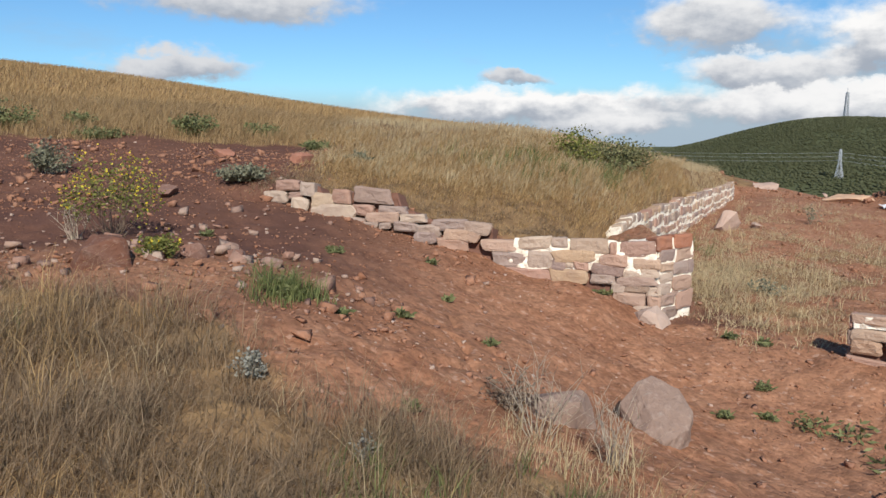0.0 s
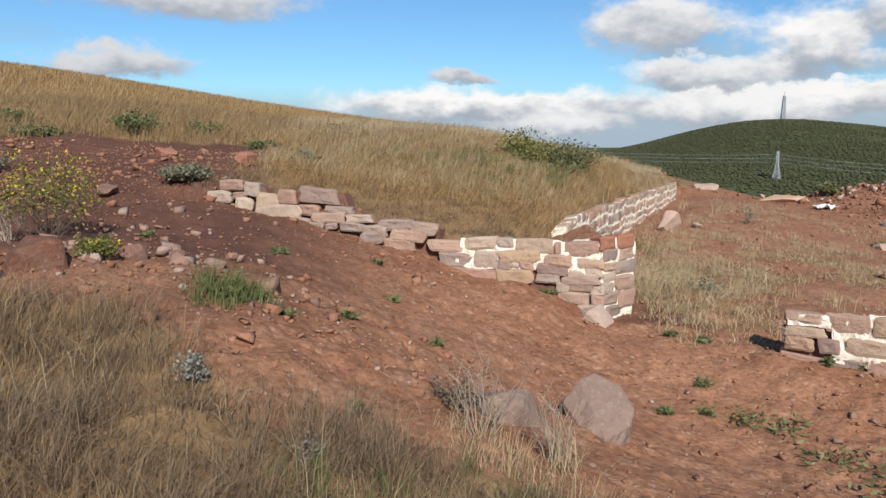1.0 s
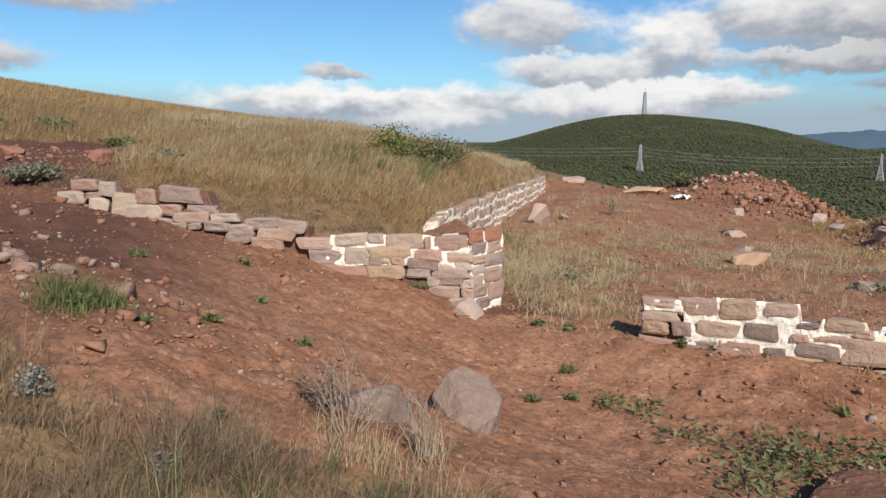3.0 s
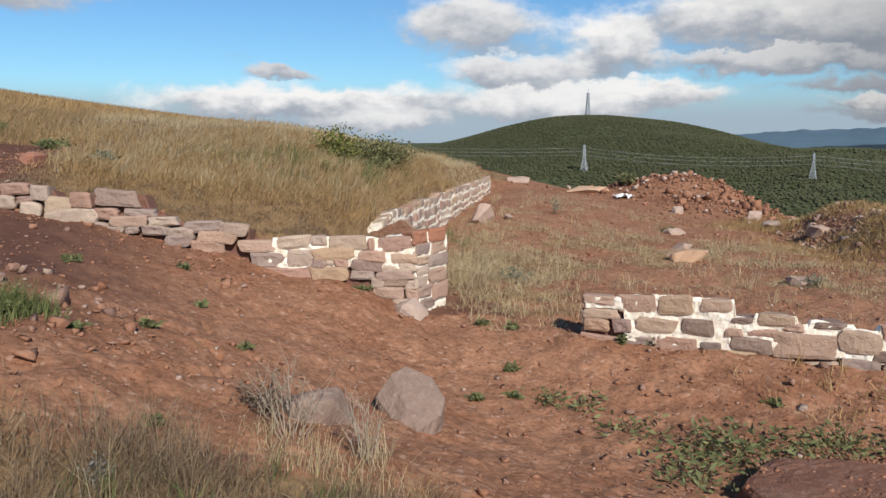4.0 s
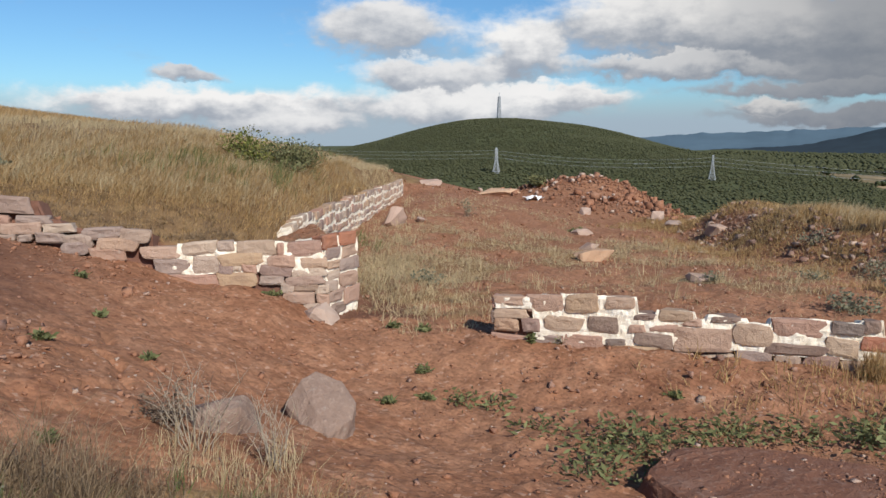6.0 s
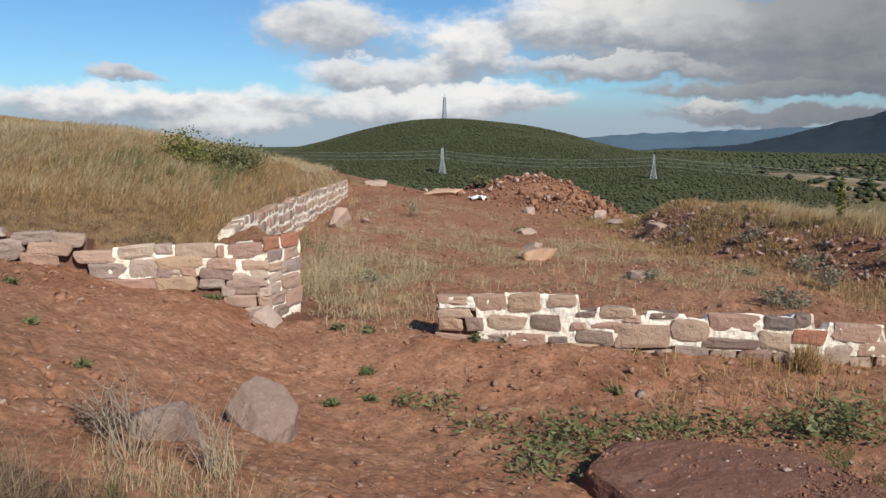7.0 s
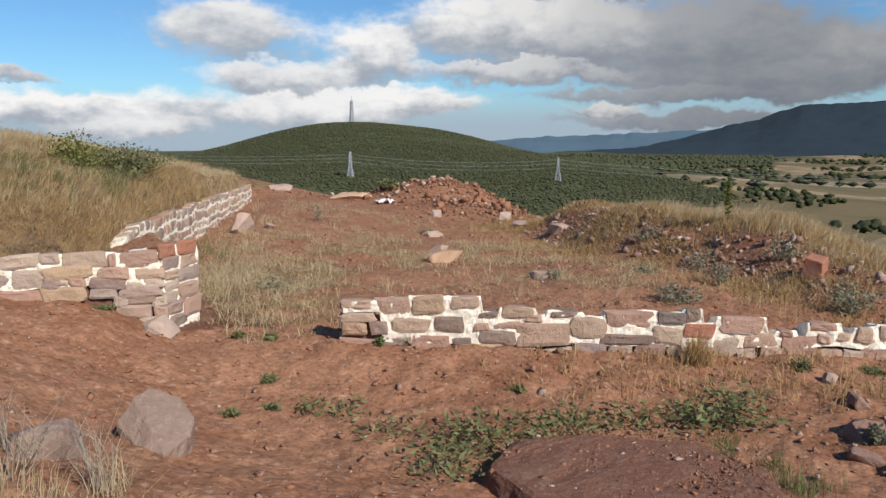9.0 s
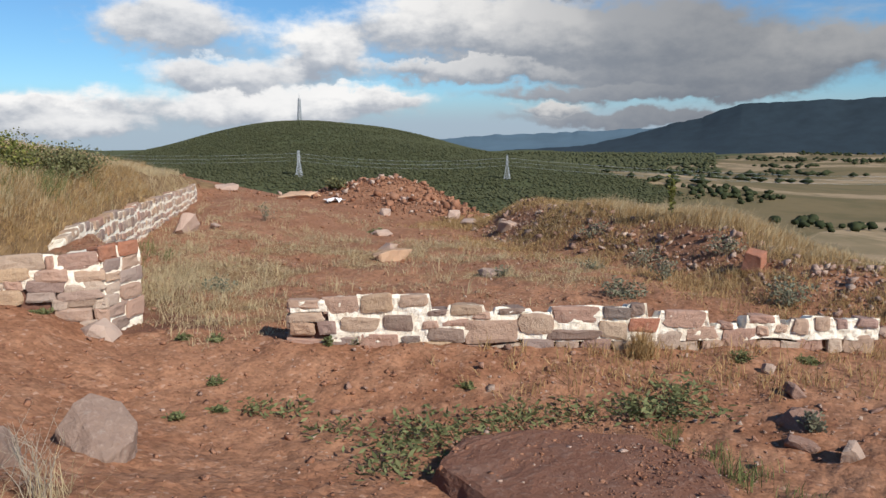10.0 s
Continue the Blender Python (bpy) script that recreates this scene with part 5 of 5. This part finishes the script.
for x, y, w, h in [(-0.95, 4.55, 0.32, 0.18), (-0.24, 4.77, 0.15, 0.09), (-0.12, 3.38, 0.11, 0.08), (0.04, 5.79, 0.13, 0.07), (-1.91, 6.07, 0.12, 0.09), (2.47, 5.58, 0.17, 0.09), (2.51, 6.48, 0.2, 0.09), (3.57, 5.73, 0.14, 0.13),
                   (3.8, 5.62, 0.08, 0.12), (-0.62, 4.4, 0.17, 0.07), (-0.1, 6.6, 0.18, 0.08), (0.33, 4.9, 0.13, 0.05), (-0.9, 6.3, 0.26, 0.07), (1.48, 6.95, 0.17, 0.1), (2.8, 6.4, 0.18, 0.09), (1.95, 5.0, 0.15, 0.06), (2.3, 5.1, 0.18, 0.06), (9.2, 13.9, 0.5, 0.16), (4.1, 4.4, 0.15, 0.08),
                   (6.75, 3.0, 0.3, 0.1), (6.2, 3.3, 0.25, 0.13), (5.65, 3.95, 0.15, 0.15)]:
    shrub("weed", x, y, w * 0.85, h * 0.85, int(40 + 900 * w * w * 4), WEED if h < 0.2 else GREEN_GRASS, "small green weed sprouting from red earth", "weed", 12, 0.045 if w < 0.2 else 0.035, None, 0, 0.6, slim=0.2, group="weeds in the red earth", low=0.0)
for x, y, w, h, n in [(5.05, 3.15, 0.7, 0.24, 1500), (4.75, 3.25, 0.46, 0.17, 700), (3.1, 3.9, 0.55, 0.18, 800), (3.45, 3.8, 0.64, 0.17, 900), (3.9, 3.8, 0.55, 0.13, 700), (4.2, 3.7, 0.46, 0.13, 500), (2.85, 3.5, 0.46, 0.18, 600), (2.85, 4.35, 0.46, 0.13, 400), (2.75, 4.9, 0.42, 0.09, 240), (3.1, 3.25, 0.37, 0.15, 400), (2.55, 5.1, 0.33, 0.08, 160), (4.5, 3.55, 0.46, 0.15, 500), (3.3, 3.4, 0.46, 0.13, 500)]:
    shrub("creeping_plant", x, y, w * 1.25, h * 0.9, int(n * 0.32), WEED, "leafy green creeping plant spreading over broken red soil", "plant", 26, 0.06, None, 0, 1.3, slim=0.17, group="green plants round the slab", low=0.0)
x, y, s = tufts(60, 26, 0.05, 4.15, 4.85, 1.7, 3.1, lambda x, y: bump(x, y, 4.5, 2.3, 0.11, 0.45, -10))
blades("green_tuft", x, y, s * G.uniform(0.07, 0.17, len(x)), 0.006, GREEN_GRASS, "bright green grass strip beside the rock slab", 0.4)
x, y, s = tufts(60, 30, 0.05, -1.2, -0.7, 4.3, 4.8, lambda x, y: bump(x, y, -0.95, 4.55, 0.12))
blades("green_tuft", x, y, s * G.uniform(0.1, 0.2, len(x)), 0.006, GREEN_GRASS, "green grass tuft on red earth", 0.5)
x, y, s = tufts(9, 60, 0.035, 5.6, 5.75, 3.85, 4.0, lambda x, y: np.ones_like(x))
blades("ochre_tuft", x, y, s * G.uniform(0.12, 0.22, len(x)), 0.006, STRAW, "round ochre grass tuft at the wall's foot", 0.35)
for x, y, w, h, n in [(8.63, 6.0, 0.4, 0.38, 700), (7.21, 5.45, 0.58, 0.25, 1300), (8.55, 4.25, 0.66, 0.42, 1200), (5.34, 2.21, 0.18, 0.17, 400), (3.52, 8.1, 0.42, 0.24, 500), (7.23, 15.2, 0.5, 0.45, 400), (7.2, 7.5, 0.3, 0.18, 350), (8.6, 7.2, 0.5, 0.15, 400), (9.8, 7.2, 0.6, 0.35, 700), (10.0, 6.0, 0.6, 0.35, 800), (10.6, 9.0, 0.7, 0.3, 700)]:
    shrub("sage_plant", x, y, w, h, int(n * 0.42), SAGE, "grey-green wild herb growing on the stony platform", "plant", 24, 0.035, DEAD_TWIG, 0, 0.8, group="wild herbs on the platform", low=0.1)
shrub("dark_bush", 12.7, 21.9, 0.8, 0.4, 900, BRAMBLE, "small dark bush beside the spoil heap", "bush", 24, 0.07, None, 0, 0.9, low=0.1)
shrub("sapling", 11.2, 7.8, 0.24, 0.8, 240, YELLOW_GREEN, "thin leafy sapling on the bank's crest", "sapling", 5, 0.05, None, 0, 0.5, 0.4)


def dry_plant(x, y, w, h, n, label):
    """A dead plant: bare bleached stalks with side twigs."""
    ob = base("dry_plant", x, y, None, label, "plant")
    lines, twigs = [], []
    for _ in range(n):
        a, out = G.uniform(0, 6.283), w / 2 * math.sqrt(G.uniform(0, 1))
        top = h * G.uniform(0.5, 1.1)
        line = [(math.cos(a) * out * (0.3 + 0.7 * f) + G.normal(0, 0.008), math.sin(a) * out * (0.3 + 0.7 * f) + G.normal(0, 0.008), top * f - 0.02) for f in (0, 0.25, 0.5, 0.75, 1)]
        lines.append(line)
        for k in (2, 3, 4):
            for _ in range(2):
                p = line[k]
                d = G.normal(0, 0.045, 3)
                twigs.append([p, (p[0] + d[0], p[1] + d[1], p[2] + abs(d[2]) + 0.02), (p[0] + 1.7 * d[0], p[1] + 1.7 * d[1], p[2] + abs(d[2]) * 1.5 + 0.05)])
    tagged(stem_mesh("stalk_tangle", lines, 0.005, DEAD_TWIG, ob), kind="stuff")
    tagged(stem_mesh("twig_tangle", twigs, 0.002, DEAD_TWIG, ob), kind="stuff")
    return ob


dry_plant(0.5, 3.55, 0.5, 0.36, 17, "dead bleached twiggy plant beside low boulders")
dry_plant(0.85, 3.35, 0.34, 0.3, 12, "dead bleached stalks at the edge of dry grass")
x, y, s = tufts(20, 24, 0.05, 0.25, 1.0, 2.9, 3.5, lambda x, y: np.ones_like(x))
blades("straw_tuft", x, y, s * G.uniform(0.07, 0.22, len(x)), 0.0035, PALE_STRAW, "pale straw clumps round the dead twiggy plant", 0.5)
shrub("dead_bush", 0.4, 3.85, 0.36, 0.24, 500, TWIG, "small dark withered bush behind pale stalks", "bush", 30, 0.03, None, 0, 0.8, slim=0.2, low=0.1)
dry_plant(-2.85, 5.8, 0.35, 0.22, 10, "bare twigs beneath the flowering bush")


def litter():
    bm = bmesh.new()
    bmesh.ops.create_grid(bm, x_segments=8, y_segments=6, size=0.5)
    for v in bm.verts:
        v.co.z = 0.3 * noise.noise(v.co * 4) + 0.25
        v.co += noise.noise_vector(v.co * 7) * 0.1
    bmesh.ops.solidify(bm, geom=bm.faces[:], thickness=0.02)
    ob = part("plastic_scrap", bm, PLASTIC, None)
    ob.matrix_world = Matrix.Translation((11.67, 20.25, height(11.67, 20.25))) @ Matrix.Diagonal((0.55, 0.38, 0.36, 1))
    return tagged(ob, "crumpled white plastic scrap on the ground", "litter")


litter()


# ---- far things ----
def beam(bm, a, b, t):
    a, b = Vector(a), Vector(b)
    d = b - a
    m = Matrix.Translation((a + b) / 2) @ d.to_track_quat("Z", "Y").to_matrix().to_4x4() @ Matrix.Diagonal((t, t, d.length, 1))
    bmesh.ops.create_cube(bm, size=1.0, matrix=m)


def lattice_body(bm, tall, w0, w1, panels, t, waist=None):
    """Four legs with crossed bracing between them."""
    def half(f):
        if waist and f < waist[0]:
            return (w0 + (waist[1] - w0) * f / waist[0]) / 2
        if waist:
            return (waist[1] + (w1 - waist[1]) * (f - waist[0]) / (1 - waist[0])) / 2
        return (w0 + (w1 - w0) * f) / 2
    rings = [[Vector((sx * half(k / panels), sy * half(k / panels), tall * k / panels)) for sx, sy in ((-1, -1), (1, -1), (1, 1), (-1, 1))] for k in range(panels + 1)]
    for k in range(panels):
        for c in range(4):
            d = (c + 1) % 4
            beam(bm, rings[k][c], rings[k + 1][c], t)
            beam(bm, rings[k][c], rings[k + 1][d], t * 0.6)
            beam(bm, rings[k][d], rings[k + 1][c], t * 0.6)
            beam(bm, rings[k + 1][c], rings[k + 1][d], t * 0.6)


PYLONS = [((374.3, 752.3), 28.5), ((530.6, 598.6), 25.5)]
LINE = Vector((530.6 - 374.3, 598.6 - 752.3, 0)).normalized()
ARMS = [(0.66, 5.2), (0.80, 6.0), (0.93, 4.4)]


def pylon(x, y, tall):
    ob = base("pylon", x, y, None, "grey steel lattice power pylon standing in the forest", "pylon", "pylons of the power line")
    ob.location.z -= 1.0
    ob.rotation_euler.z = math.atan2(LINE.y, LINE.x)
    bm = bmesh.new()
    lattice_body(bm, tall, 6.6, 1.2, 9, 0.34, (0.58, 2.0))
    part("tower", bm, STEEL, ob)
    for f, reach in ARMS:
        bm = bmesh.new()
        for s in (-1, 1):
            for q in (-0.6, 0.6):
                beam(bm, (q, 0, f * tall), (0, s * reach, f * tall), 0.28)
                beam(bm, (q, 0, f * tall + 1.4), (0, s * reach, f * tall), 0.24)
        part("crossarm", bm, STEEL, ob)
        for s in (-1, 1):
            bm = bmesh.new()
            beam(bm, (0, s * reach, f * tall), (0, s * reach, f * tall - 1.6), 0.25)
            part("insulator", bm, STEEL, ob)
    return ob


for (x, y), tall in PYLONS:
    pylon(x, y, tall)


def wires():
    across = Vector((-LINE.y, LINE.x, 0))
    ends = []
    first, last = Vector((374.3, 752.3, 0)), Vector((530.6, 598.6, 0))
    span = (last - first).length
    stops = [first - LINE * span * 1.7, first, last, last + LINE * span * 1.9]
    tops = [height(374.3, 752.3) + 34, height(374.3, 752.3) + 28, height(530.6, 598.6) + 25.5, height(530.6, 598.6) + 8]
    ob = base("power_line", 377, 749, 0.0, "sagging overhead power cables between the pylons", "cables")
    ob.matrix_world = Matrix.Identity(4)
    for f, reach in ARMS:
        for s in (-1, 1):
            bm = bmesh.new()
            for k in range(3):
                a, b = stops[k], stops[k + 1]
                pts = []
                for j in range(15):
                    q = j / 14
                    p = a + (b - a) * q + across * s * reach
                    h = 28.0
                    p.z = tops[k] + (tops[k + 1] - tops[k]) * q - (1 - f) * h - 1.6 - 5.5 * 4 * q * (1 - q)
                    pts.append(p)
                for j in range(14):
                    beam(bm, pts[j], pts[j + 1], 0.07)
            part("cable", bm, WIRE, ob)


wires()


def mast():
    a = radians(26.6)
    x, y = 1600 * math.sin(a), 1600 * math.cos(a)
    ob = base("radio_mast", x, y, None, "slender steel lattice radio mast on the wooded hilltop", "mast")
    ob.location.z -= 2
    bm = bmesh.new()
    lattice_body(bm, 48, 7.0, 3.4, 10, 0.75)
    part("tower", bm, STEEL, ob)
    for z, w in ((30, 6.0), (40, 5.6), (46, 5.0)):
        bm = bmesh.new()
        bmesh.ops.create_cube(bm, size=1.0, matrix=Matrix.Translation((0, 0, z)) @ Matrix.Diagonal((w, w, 0.7, 1)))
        part("platform", bm, STEEL, ob)
    bm = bmesh.new()
    beam(bm, (0, 0, 48), (0, 0, 56), 0.7)
    part("antenna", bm, STEEL, ob)


mast()


def crowns(name, x, y, w, h, mat, label, category, fine=False):
    """Rough small crowns joined in one mesh."""
    v = np.array([(1, 0, -0.2), (0.3, 0.95, 0), (-0.8, 0.6, -0.1), (-0.8, -0.6, 0.1), (0.3, -0.95, 0), (0.1, 0, 1), (0, 0, -0.8)])
    f = np.array([(k, (k + 1) % 5, 5) for k in range(5)] + [((k + 1) % 5, k, 6) for k in range(5)])
    if fine:
        bm = bmesh.new()
        bmesh.ops.create_icosphere(bm, subdivisions=2, radius=1.0)
        v = np.array([p.co[:] for p in bm.verts])
        f = np.array([[q.index for q in t.verts] for t in bm.faces])
        bm.free()
    n, m = len(x), len(v)
    z = land(x, y)
    jit = G.uniform(0.5, 1.3, (n, m, 1))
    p = v[None] * jit
    p[:, :, 2] = np.where(p[:, :, 2] > 0, p[:, :, 2] * 1.15, p[:, :, 2])
    co = np.empty((n, m, 3))
    co[:, :, 0] = x[:, None] + p[:, :, 0] * w[:, None] / 2
    co[:, :, 1] = y[:, None] + p[:, :, 1] * w[:, None] / 2
    co[:, :, 2] = z[:, None] + h[:, None] * 0.5 + p[:, :, 2] * h[:, None] / 2
    tri = (f[None] + (np.arange(n) * m)[:, None, None]).reshape(-1, 3)
    ob = fast_mesh(name, co.reshape(-1, 3), tri.ravel(), np.full(len(tri), 3), mat, smooth=True)
    return tagged(ob, label, category, kind="stuff")


def hill_side(x, y):
    return wooded(x, y) * np.clip(0.85 + 0.7 * fbm(x / 90, y / 90, 3, 91), 0.35, 1)


x, y = polar(150000, 8, 56, 380, 1900, hill_side)
s = G.uniform(0.7, 1.3, len(x))
crowns("pine_forest", x, y, 3.7 * s, 1.6 * s * G.uniform(0.8, 1.3, len(x)), PINE, "dense dark green pine wood covering the hill", "forest")
x, y = polar(9000, 20, 56, 1900, 3600, wooded)
s = G.uniform(0.8, 1.4, len(x))
crowns("far_woods", x, y, 14 * s, 8 * s, PINE, "dark woods along the valley", "forest")


def hedges(x, y):
    r, az = np.hypot(x, y), np.degrees(np.arctan2(x, y))
    return (1 - wooded(x, y)) * step(0.05, 0.5, fbm(x / 120, y / 260, 3, 95)) * (az < 75)


x, y = polar(3000, 44, 75, 330, 900, lambda x, y: hedges(x, y) * 0.4)
s = G.uniform(0.6, 1.3, len(x))
crowns("field_trees", x, y, 6.8 * s, 4.6 * s, OAK, "scattered dark oaks and scrub in the fields", "trees", True)
x, y = polar(5200, 46, 75, 900, 3600, lambda x, y: hedges(x, y) * 0.8)
s = G.uniform(0.7, 1.5, len(x))
crowns("hedgerows", x, y, 16 * s, 8 * s, OAK, "dark hedgerows and groves between far fields", "trees")
